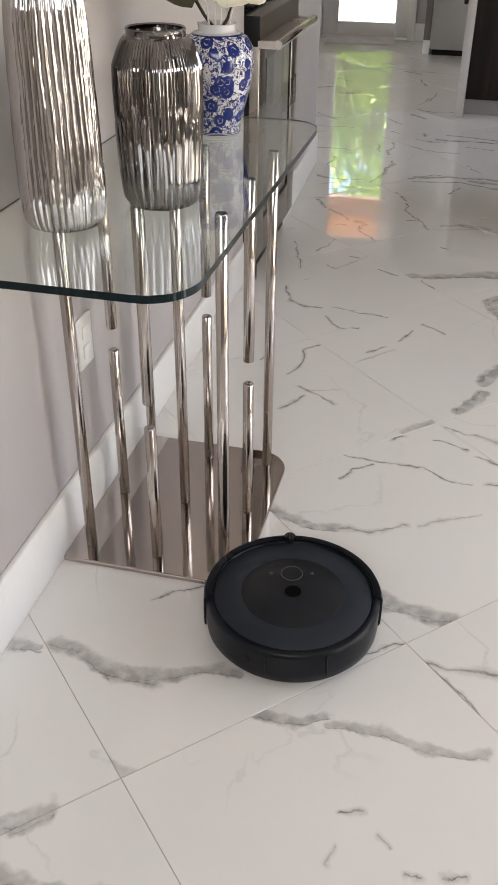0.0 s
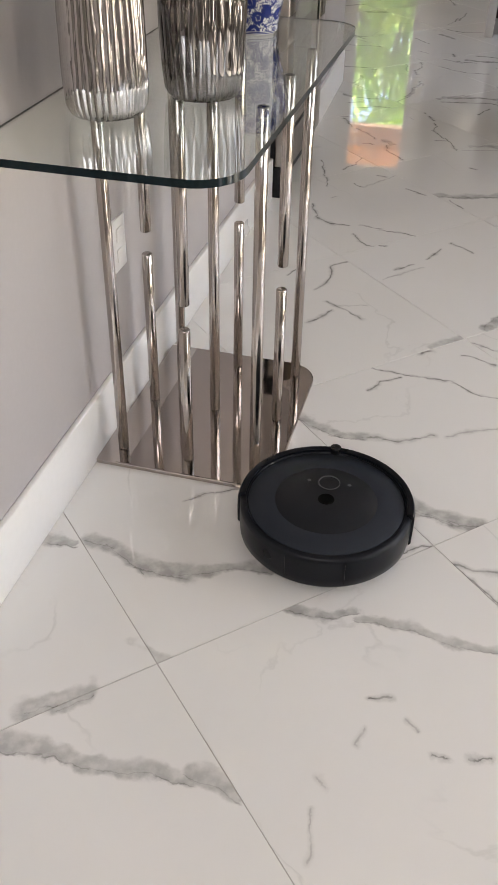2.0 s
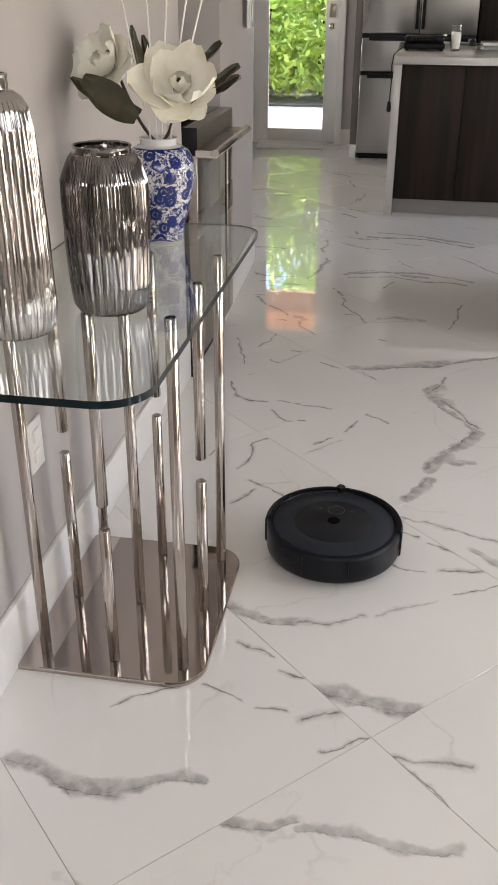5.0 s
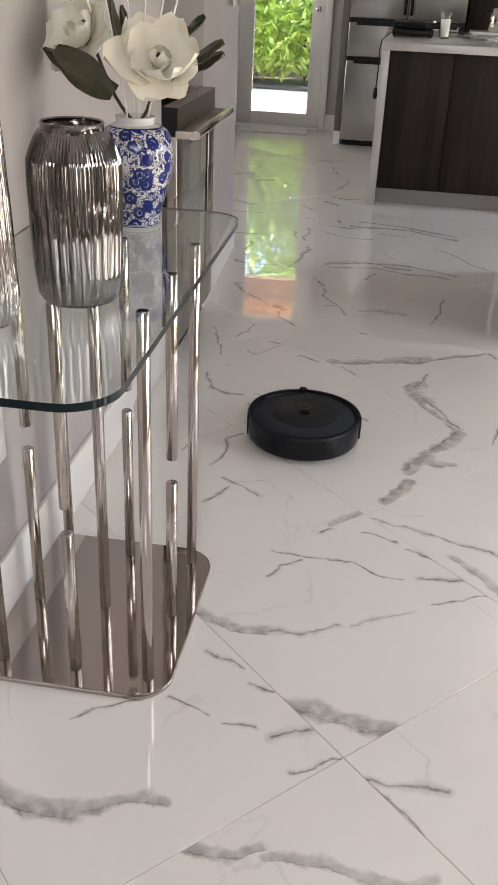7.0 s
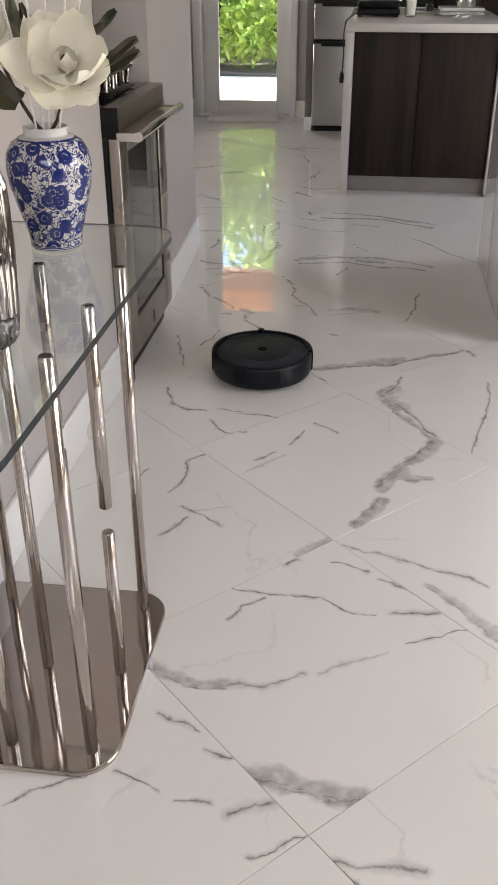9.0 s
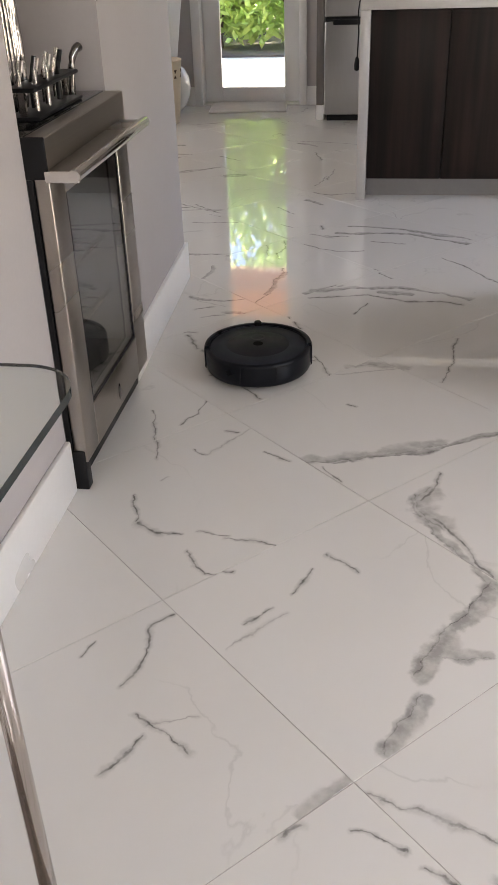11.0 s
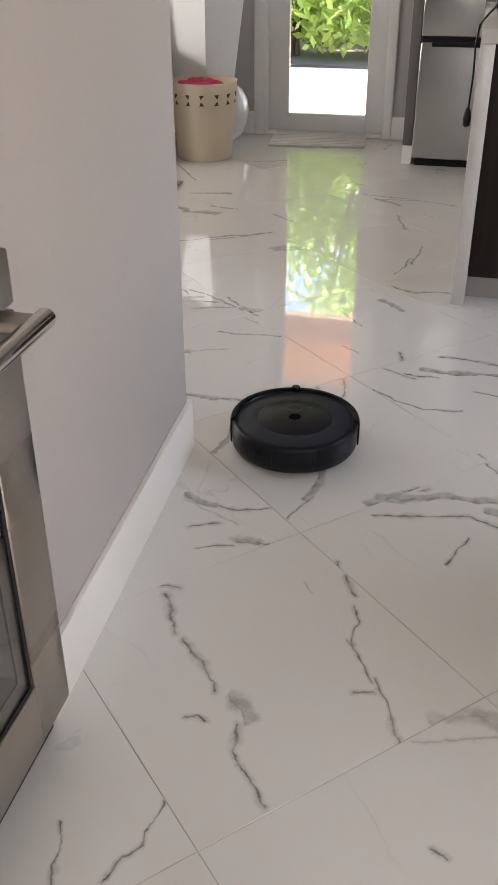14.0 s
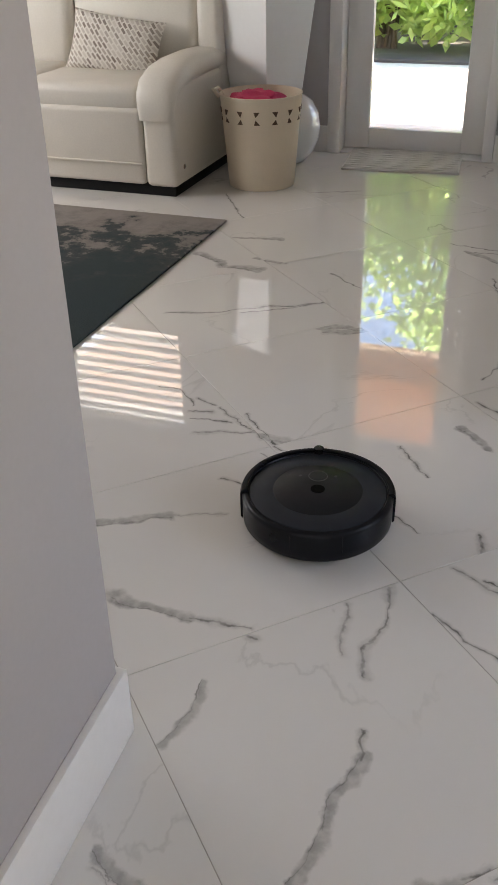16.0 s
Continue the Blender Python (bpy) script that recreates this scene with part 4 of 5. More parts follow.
IZ = 0.931
grill = thing("contact_grill", (0.01, 7.43, IZ), "black contact grill with its cord hanging off the worktop", "grill")
part("lower_plate", box(-0.12, 0.14, 7.33, 7.56, IZ + 0.008, IZ + 0.045, 0.010), BLACK, grill)
part("upper_plate", box(-0.115, 0.135, 7.335, 7.56, IZ + 0.048, IZ + 0.085, 0.012), BLACK, grill)
part("grip", tube([(-0.07, 7.34, IZ + 0.065), (-0.07, 7.30, IZ + 0.075), (0.09, 7.30, IZ + 0.075), (0.09, 7.34, IZ + 0.065)], 0.008, 8), BLACK, grill)
for x, y in ((-0.10, 7.35), (0.12, 7.35), (-0.10, 7.54), (0.12, 7.54)):
    part("foot", box(x - 0.012, x + 0.012, y - 0.012, y + 0.012, IZ, IZ + 0.009, 0.002), BLACK, grill)
for y in (7.355, 7.40):
    part("control_knob", lathe([(0.006, 0), (0.014, 0.002), (0.014, 0.012), (0.010, 0.015)], (0.135, y, IZ + 0.085), 14), STEEL_BRIGHT, grill)
part("cord", tube([(-0.11, 7.36, IZ + 0.03), (-0.14, 7.20, IZ + 0.012), (-0.155, 7.02, IZ + 0.008), (-0.168, 6.95, IZ - 0.005), (-0.176, 6.93, IZ - 0.06), (-0.172, 6.93, IZ - 0.16), (-0.176, 6.93, IZ - 0.27)], 0.0035, 8), BLACK, grill)
part("plug", lathe([(0.006, 0), (0.013, 0.006), (0.014, 0.03), (0.010, 0.055), (0.005, 0.065)], (-0.177, 6.93, IZ - 0.33), 14), BLACK, grill)
cup = thing("drinking_glass", (0.205, 7.36, IZ), "tall clear glass of milk on the worktop", "glass")
part("tumbler", lathe([(0.026, 0), (0.030, 0.002), (0.036, 0.15), (0.034, 0.15), (0.0285, 0.012), (0.010, 0.010)], (0.205, 7.36, IZ), 32), CUP, cup).visible_shadow = False
part("milk", lathe([(0.010, 0.0125), (0.0275, 0.0125), (0.0322, 0.11), (0.005, 0.111)], (0.205, 7.36, IZ), 32), MILK, cup)
tray = solo("serving_tray", prism(rounded(0.42, 0.71, 8.02, 8.36, (0.03,) * 4), IZ, IZ + 0.018, 0.004), PORCELAIN, "flat white serving tray on the worktop", "tray")
kettle = thing("steel_kettle", (0.60, 8.2, IZ + 0.019), "polished steel kettle on a white tray", "kettle")
part("pot", lathe([(0.06, 0), (0.064, 0.004), (0.062, 0.09), (0.052, 0.14), (0.04, 0.15)], (0.60, 8.2, IZ + 0.019), 36), STEEL_BRIGHT, kettle)
part("lid", lathe([(0.041, 0.151), (0.03, 0.16), (0.008, 0.165), (0.008, 0.175), (0.003, 0.18)], (0.60, 8.2, IZ + 0.019), 24), BLACK, kettle)
part("handle", tube([(0.545, 8.2, IZ + 0.15), (0.51, 8.2, IZ + 0.14), (0.505, 8.2, IZ + 0.08), (0.54, 8.2, IZ + 0.05)], 0.007, 8), BLACK, kettle)
solo("salt_pot", lathe([(0.018, 0), (0.022, 0.003), (0.022, 0.03), (0.012, 0.04), (0.004, 0.043)], (0.345, 8.0, IZ), 20), BLACK, "small black salt pot on the worktop", "salt pot")

fridge = thing("refrigerator", (-0.06, 9.2, 0), "stainless steel fridge with black recessed handles", "refrigerator")
FX0, FX1, FY = -0.478, 0.42, 8.91
part("cabinet", box(FX0, FX1, FY + 0.055, 9.58, 0.06, 1.78, 0.004), surface("fridge_side", (0.10, 0.095, 0.09), 0.45, fine=120, mix=0.2), fridge, "dark grey side")
part("base_grille", box(FX0 + 0.02, FX1 - 0.02, FY + 0.03, 9.5, 0.0, 0.0598, 0.003), BLACK, fridge)
for z0, z1, xs in ((0.045, 0.655, ((FX0, FX1),)), (0.685, 0.935, ((FX0, FX1),)), (0.965, 1.78, ((FX0, -0.028), (-0.022, FX1)))):
    for a, b2 in xs:
        part("fridge_door", box(a, b2, FY, FY + 0.052, z0, z1, 0.008), STEEL_FRIDGE, fridge)
for z in (0.655, 0.935):
    part("recess", box(FX0 + 0.006, FX1 - 0.006, FY + 0.02, FY + 0.054, z + 0.002, z + 0.028), BLACK, fridge)
    part("handle", box(FX0 + 0.06, FX1 - 0.06, FY - 0.012, FY + 0.018, z - 0.02, z + 0.012, 0.004), BLACK, fridge, "black bar handle")
for x in (-0.062, -0.014):
    part("handle", box(x, x + 0.024, FY - 0.035, FY - 0.012, 1.0, 1.55, 0.005), BLACK, fridge, "black bar handle")
    for z in (1.03, 1.50):
        part("handle_post", box(x + 0.005, x + 0.019, FY - 0.013, FY + 0.002, z, z + 0.02), BLACK, fridge)
panel = thing("end_panel", (-0.51, 9.27, 0), "taupe brown end panel standing beside the fridge", "cabinet panel")
part("board", box(-0.535, -0.482, 8.95, 9.58, 0.105, 2.1, 0.002), surface("taupe_panel", (0.13, 0.115, 0.105), 0.4, fine=40, coarse=4, mix=0.3, stretch=(1, 1, 0.05)), panel)
part("plinth", box(-0.535, -0.482, 8.955, 9.58, 0.0, 0.104), TRIM, panel, "white painted plinth")
tall = thing("tall_cabinet", (0.78, 9.2, 0), "dark wood tall kitchen cabinet beside the fridge", "cabinet")
part("carcass", box(0.435, 1.10, 9.0, 9.58, 0.0, 2.1), WOOD, tall, smooth=False)
part("door", box(0.438, 0.764, 8.978, 8.999, 0.1, 2.09, 0.002), WOOD, tall)
part("door", box(0.768, 1.096, 8.978, 8.999, 0.1, 2.09, 0.002), WOOD, tall)

# ---------------------------------------------------------------- by the door and in the living room
mat_thing = thing("door_mat", (-1.115, 9.535, 0), "pale grey ribbed cotton mat before the door", "door mat")
MAT_AT = pose(-1.115, 9.535, 0.0, 0, 0, 5.5)
mat_bm = box(-0.30, 0.30, -0.255, 0.255, 0, 0.012, 0.004)
bmesh.ops.transform(mat_bm, matrix=MAT_AT, verts=mat_bm.verts)
part("pad", mat_bm, MAT, mat_thing)
for k in range(11):
    mat_bm = box(-0.292, 0.292, -0.240 + 0.045 * k, -0.216 + 0.045 * k, 0.0122, 0.0155, 0.0015)
    bmesh.ops.transform(mat_bm, matrix=MAT_AT, verts=mat_bm.verts)
    part("rib", mat_bm, MAT, mat_thing)

sofa = thing("sofa", (-2.8, 9.0, 0), "cream leather reclining sofa with padded arms", "sofa")
SX = -1.995
part("plinth", box(-3.6, SX - 0.02, 8.555, 9.42, 0.0, 0.05, 0.004), BLACK, sofa)
part("arm", box(SX - 0.165, SX, 8.53, 9.42, 0.045, 0.50, 0.030, segments=4), LEATHER, sofa)
pad = bmesh.new()
pad_rows = []
for y, z, w, h in ((9.30, 0.515, 0.07, 0.040), (9.22, 0.535, 0.096, 0.052), (9.0, 0.540, 0.103, 0.055), (8.80, 0.536, 0.104, 0.055), (8.68, 0.524, 0.104, 0.054), (8.60, 0.500, 0.102, 0.050), (8.552, 0.460, 0.098, 0.040), (8.535, 0.405, 0.092, 0.026), (8.531, 0.35, 0.084, 0.014)):
    lean = radians(90) * min(1.0, max(0.0, (8.68 - y) / 0.15))
    pad_rows.append([])
    for k in range(24):
        a = 2 * math.pi * k / 24
        cx = math.copysign(abs(math.cos(a)) ** 0.7, math.cos(a)) * w
        cz = math.copysign(abs(math.sin(a)) ** 0.7, math.sin(a)) * h
        pad_rows[-1].append(pad.verts.new((SX - 0.088 + cx, y - cz * math.sin(lean), z + cz * math.cos(lean))))
for lo_r, hi_r in zip(pad_rows, pad_rows[1:]):
    for k in range(24):
        pad.faces.new((lo_r[k], lo_r[(k + 1) % 24], hi_r[(k + 1) % 24], hi_r[k]))
pad.faces.new(pad_rows[0][::-1])
pad.faces.new(pad_rows[-1])
part("arm_pad", soft(pad), LEATHER, sofa)
part("seat", box(-2.82, SX - 0.168, 8.545, 9.15, 0.36, 0.50, 0.045, segments=4), LEATHER, sofa)
part("footrest", box(-2.82, SX - 0.168, 8.532, 8.60, 0.050, 0.40, 0.025, segments=4), LEATHER, sofa)
part("seat", box(-3.6, -2.825, 8.545, 9.15, 0.36, 0.50, 0.045, segments=4), LEATHER, sofa)
part("footrest", box(-3.6, -2.825, 8.532, 8.60, 0.050, 0.40, 0.025, segments=4), LEATHER, sofa)
back = box(-2.82, SX - 0.12, 0, 0.22, 0.0, 0.62, 0.06, segments=4)
bmesh.ops.transform(back, matrix=pose(0, 9.10, 0.46, -9, 0, 0), verts=back.verts)
part("backrest", back, LEATHER, sofa)
back = box(-3.6, -2.825, 0, 0.22, 0.0, 0.62, 0.06, segments=4)
bmesh.ops.transform(back, matrix=pose(0, 9.10, 0.46, -9, 0, 0), verts=back.verts)
part("backrest", back, LEATHER, sofa)
part("footrest_trim", box(-2.81, SX - 0.175, 8.522, 8.545, 0.145, 0.155, 0.003), LEATHER, sofa)
part("back_wing", box(SX - 0.12, SX + 0.005, 9.12, 9.44, 0.07, 0.98, 0.035, segments=4), LEATHER, sofa)
button = lathe([(0.003, 0), (0.012, 0), (0.012, 0.004), (0.004, 0.006)], n=14)
bmesh.ops.rotate(button, verts=button.verts, matrix=Matrix.Rotation(radians(90), 3, "Y"))
bmesh.ops.translate(button, verts=button.verts, vec=(SX - 0.001, 8.62, 0.13))
part("recliner_button", button, STEEL_BRIGHT, sofa)


def cushion_weave():
    m, nt, b = nodes_of("cushion_weave")
    co = node(nt, "TexCoord")
    mp = node(nt, "Mapping", [(0, co.outputs["Object"]), (2, (0, 0, radians(45)))])
    br = node(nt, "TexBrick", [(0, mp.outputs[0]), ("Scale", 13.0), ("Color1", (0.62, 0.57, 0.51, 1)), ("Color2", (0.22, 0.18, 0.15, 1)), ("Mortar", (0.7, 0.66, 0.6, 1)), ("Mortar Size", 0.05)])
    ns = node(nt, "TexNoise", [(0, co.outputs["Object"]), ("Scale", 220.0), ("Detail", 3.0)])
    nt.links.new(br.outputs[0], b.inputs["Base Color"])
    b.inputs["Roughness"].default_value = 0.9
    bp = node(nt, "Bump", [("Strength", 0.4), ("Distance", 0.003), ("Height", ns.outputs[0])])
    nt.links.new(bp.outputs[0], b.inputs["Normal"])
    return m


def cushion_bm(w, h, d):
    bm = bmesh.new()
    n = 16
    sides = []
    for s in (-1, 1):
        g = []
        for i in range(n + 1):
            row = []
            for j in range(n + 1):
                u, v = 2 * i / n - 1, 2 * j / n - 1
                puff = ((1 - u ** 2) * (1 - v ** 2)) ** 0.45
                pinch = 1 - 0.07 * (1 - abs(u) ** 2) * abs(v) ** 4 - 0.0
                pin2 = 1 - 0.07 * (1 - abs(v) ** 2) * abs(u) ** 4
                row.append(bm.verts.new((u * w / 2 * pin2, v * h / 2 * pinch, s * d / 2 * puff)))
            g.append(row)
        sides.append(g)
        for i in range(n):
            for j in range(n):
                bm.faces.new((g[i][j], g[i + 1][j], g[i + 1][j + 1], g[i][j + 1]))
    bmesh.ops.remove_doubles(bm, verts=bm.verts, dist=1e-5)
    return soft(bm)


cushion = new("cushion", finish(cushion_bm(0.50, 0.29, 0.15), "cushion", cushion_weave()))
cushion.matrix_world = pose(-2.505, 9.0, 0.60, 70, 0, 4) @ pose(0, 0, 0, 0, 0, -8)
tagged(cushion, "beige geometric patterned cushion leaning on the sofa", "cushion")


def rug_material():
    m, nt, b = nodes_of("abstract_rug")
    co = node(nt, "TexCoord")
    pos = co.outputs["Object"]
    n1 = node(nt, "TexNoise", [(0, pos), ("Scale", 6.5), ("Detail", 7.0), ("Roughness", 0.7)])
    n2 = node(nt, "TexNoise", [(0, pos), ("Scale", 300.0), ("Detail", 2.0)])
    sep = node(nt, "SeparateXYZ", [(0, pos)])
    grad = node(nt, "MapRange", [(0, sep.outputs[1]), (1, 7.3), (2, 8.2), (3, -0.28), (4, 0.13)])
    s = node(nt, "Math", [(0, n1.outputs[0]), (1, grad.outputs[0])], operation="ADD")
    ramp = node(nt, "ValToRGB", [(0, s.outputs[0])])
    cr = ramp.color_ramp
    cr.elements[0].position, cr.elements[0].color = 0.36, (0.028, 0.046, 0.051, 1)
    cr.elements[1].position, cr.elements[1].color = 0.66, (0.30, 0.27, 0.25, 1)
    e = cr.elements.new(0.47)
    e.color = (0.05, 0.06, 0.062, 1)
    e = cr.elements.new(0.52)
    e.color = (0.22, 0.20, 0.19, 1)
    nt.links.new(ramp.outputs[0], b.inputs["Base Color"])
    b.inputs["Roughness"].default_value = 0.95
    bp = node(nt, "Bump", [("Strength", 0.6), ("Distance", 0.004), ("Height", n2.outputs[0])])
    nt.links.new(bp.outputs[0], b.inputs["Normal"])
    return m


solo("rug", box(-3.9, -1.645, 6.25, 8.26, 0.001, 0.011, 0.003), rug_material(), "dark teal and grey abstract rug before the sofa", "rug")

basket = thing("laundry_basket", (-1.70, 8.90, 0), "cream felt basket with cut-out triangles, holding pink cloth", "basket")
BC = (-1.70, 8.895, 0.0)
part("tub", lathe([(0.10, 0.0), (0.158, 0.002), (0.162, 0.02), (0.183, 0.28), (0.196, 0.425), (0.199, 0.430), (0.194, 0.432), (0.188, 0.41), (0.155, 0.03), (0.08, 0.012)], BC, 56), FELT, basket)
# The tub has no holes; dark wedges give the openings their shaded look.
CUT_SHADE = surface("cut_out_shade", (0.10, 0.06, 0.035), 0.9, mix=0.2)
for k in range(14):
    a = 2 * math.pi * k / 14
    for up in (0, 1):
        tri = bmesh.new()
        z0 = 0.315 + 0.058 * up
        s = 0.014
        r = 0.1885 + 0.09 * (z0 - 0.315)
        pts = []
        for du, dz in ((-s, 0.0), (s, 0.0), (0.4 * s * (-1) ** k, 0.024 * (1 if not up else -1))):
            b3 = a + du / r
            pts.append((BC[0] + r * math.cos(b3), BC[1] + r * math.sin(b3), z0 + dz))
        face = tri.faces.new([tri.verts.new(p) for p in pts])
        ex = bmesh.ops.extrude_face_region(tri, geom=[face])
        bmesh.ops.translate(tri, verts=[v for v in ex["geom"] if isinstance(v, bmesh.types.BMVert)], vec=(-0.010 * math.cos(a), -0.010 * math.sin(a), 0))
        part("cut_out", tri, CUT_SHADE, basket, smooth=False)
part("handle", tube([(BC[0] - 0.19, BC[1] - 0.06, 0.41), (BC[0] - 0.215, BC[1] - 0.07, 0.445), (BC[0] - 0.21, BC[1] - 0.02, 0.445), (BC[0] - 0.19, BC[1], 0.41)], 0.009, 8), FELT, basket)
cloth = bmesh.new()
bmesh.ops.create_icosphere(cloth, subdivisions=4, radius=1.0)
for v in cloth.verts:
    k = 1 + 0.35 * noise.noise(v.co * 2.3) + 0.15 * noise.noise(v.co * 6)
    v.co = Vector((BC[0] - 0.02 + v.co.x * 0.13 * k, BC[1] - 0.03 + v.co.y * 0.13 * k, 0.39 + v.co.z * 0.05 * k))
solo("pink_cloth", soft(cloth), PINK, "crumpled pink cloth lying in the basket", "cloth")

solo("round_floor_vase", lathe([(0.06, 0), (0.075, 0.004), (0.12, 0.05), (0.150, 0.12), (0.158, 0.18), (0.148, 0.25), (0.115, 0.31), (0.06, 0.345), (0.03, 0.355), (0.028, 0.35), (0.02, 0.30)], (-1.70, 9.36, 0.0), 64), PORCELAIN, "round glossy white floor vase by the wall", "vase")


def tapered_pot(levels):
    bm = bmesh.new()
    rings = []
    for half, z in levels:
        a0 = radians(-26)
        rings.append([bm.verts.new((-1.80 + half * 1.32 * math.cos(a0 + radians(45 + 90 * k)), 9.27 + half * 1.32 * math.sin(a0 + radians(45 + 90 * k)), z)) for k in range(4)])
    for lo, hi in zip(rings, rings[1:]):
        for k in range(4):
            bm.faces.new((lo[k], lo[(k + 1) % 4], hi[(k + 1) % 4], hi[k]))
    bm.faces.new(rings[0][::-1])
    bm.faces.new(rings[-1])
    return bm


planter = thing("tapered_planter", (-1.80, 9.27, 0), "tall white tapered square planter beside the sofa", "planter")
part("pot", tapered_pot(((0.095, 0.0), (0.10, 0.01), (0.2, 0.94))), PORCELAIN, planter, smooth=False)
part("rim", tapered_pot(((0.2, 0.941), (0.206, 0.945), (0.211, 1.0), (0.19, 1.0), (0.187, 0.96))), PORCELAIN, planter, smooth=False)

# ---------------------------------------------------------------- hedge outside
LEAF_OUT = surface("hedge_leaf", (0.22, 0.31, 0.05), 0.45, second=(0.46, 0.48, 0.13), fine=3, coarse=0.8, mix=0.5, bump=0.0)
lt = LEAF_OUT.node_tree
thin = node(lt, "BsdfTranslucent", [(0, (0.66, 0.82, 0.36, 1))])
blend = node(lt, "MixShader", [(0, 0.68), (1, lt.nodes["Principled BSDF"].outputs[0]), (2, thin.outputs[0])])
lt.links.new(blend.outputs[0], lt.nodes["Material Output"].inputs[0])
BARK = surface("hedge_bark", (0.10, 0.07, 0.05), 0.9, fine=40, coarse=5, mix=0.5, bump=0.5)


def hedge_bush(seed, x, y, height, wide):
    rnd = random.Random(seed)
    bush = thing("hedge_bush", (x, y, -0.1), "sunlit leafy green shrub outside the glass door", "shrub", "shrubs outside the door")
    trunk = bmesh.new()
    for k in range(7):
        a = rnd.uniform(0, 6.28)
        d = rnd.uniform(0.2, 0.7) * wide
        tube([(x + 0.03 * k - 0.1, y, -0.12), (x + 0.4 * d * math.cos(a), y + 0.4 * d * math.sin(a), height * 0.4), (x + d * math.cos(a), y + d * math.sin(a), height * rnd.uniform(0.7, 0.95))], 0.025, 6, bm=trunk, taper=0.3)
    part("trunk", trunk, BARK, bush)
    verts, faces = [], []
    for _ in range(5600):
        u, v = rnd.uniform(0, 6.28), rnd.random()
        r = wide * (0.45 + 0.6 * rnd.random()) * (0.75 + 0.3 * math.sin(3 * u + seed))
        c = Vector((x + r * math.cos(u), y + 0.7 * r * math.sin(u), 0.06 + height * v))
        if noise.noise(c * 1.6) < -0.30:
            continue
        d = Vector((rnd.gauss(0, 1), rnd.gauss(-0.5, 1), rnd.gauss(0.2, 0.7))).normalized()
        s = d.cross(Vector((rnd.gauss(0, 1), rnd.gauss(0, 1), rnd.gauss(0, 1)))).normalized()
        ln, w = rnd.uniform(0.09, 0.21), rnd.uniform(0.02, 0.045)
        n0 = len(verts)
        verts += [c, c + d * ln * 0.5 + s * w, c + d * ln, c + d * ln * 0.5 - s * w]
        faces.append((n0, n0 + 1, n0 + 2, n0 + 3))
    data = bpy.data.meshes.new("crown")
    data.from_pydata([p - ORIGIN[bush] for p in verts], [], faces)
    data.materials.append(LEAF_OUT)
    crown = new("crown", data)
    crown.parent = bush
    return bush


for k, (x, y, h, w) in enumerate(((-3.1, 14.3, 2.3, 0.9), (-2.2, 14.15, 2.4, 0.9), (-1.2, 14.2, 3.1, 1.0), (-0.2, 14.35, 2.8, 0.9), (-1.2, 15.9, 4.4, 1.2), (-3.9, 16.1, 3.8, 1.1), (0.3, 15.9, 4.0, 1.2), (-2.5, 16.5, 2.6, 1.0))):
    hedge_bush(k + 3, x, y, h, w)

# The shade at the hedge's foot, put in as dark-coloured ground.
solo("hedge_foot_shade", box(-30, 30, 13.45, 40, -0.15, -0.07, 0.01), surface("shade_brown", (0.09, 0.075, 0.065), 0.95, fine=30, coarse=3, mix=0.5, bump=0.8), "dark ground strip that stands for the shade under the shrubs", "ground", "structure", smooth=False)

# ---------------------------------------------------------------- floor tiles, laid on the diagonal
floor = solo("floor", box(WEST - 0.2, EAST + 0.2, SOUTH - 0.2, NORTH + 0.2, -0.10, -0.0015), GROUT, "polished white marble-look floor tiles laid diagonally", "floor", "structure", smooth=False)
SIDE = 0.60
TILE0 = Vector((-0.012, 2.279, 0))
UX, UY = Vector((1, 1, 0)).normalized() * SIDE, Vector((-1, 1, 0)).normalized() * SIDE
tile_bm = bmesh.new()
half = SIDE / 2 - 0.0008
lo = [(-half, -half), (half, -half), (half, half), (-half, half)]
ring0 = [tile_bm.verts.new((x, y, -0.003)) for x, y in lo]
ring1 = [tile_bm.verts.new((x * 0.9998, y * 0.9998, -0.0002)) for x, y in lo]
ring2 = [tile_bm.verts.new((x * 0.9992, y * 0.9992, 0.0)) for x, y in lo]
for a, b2 in ((ring0, ring1), (ring1, ring2)):
    for k in range(4):
        tile_bm.faces.new((a[k], a[(k + 1) % 4], b2[(k + 1) % 4], b2[k]))
tile_bm.faces.new(ring2)
MARBLE = marble("marble_tile")
tile_mesh = finish(tile_bm, "tile", MARBLE, smooth=False)
# veins by tile: column, row -> strokes
VEINS = {}


def veins(col, row, *strokes):
    VEINS[(col, row)] = VEINS.get((col, row), ()) + strokes


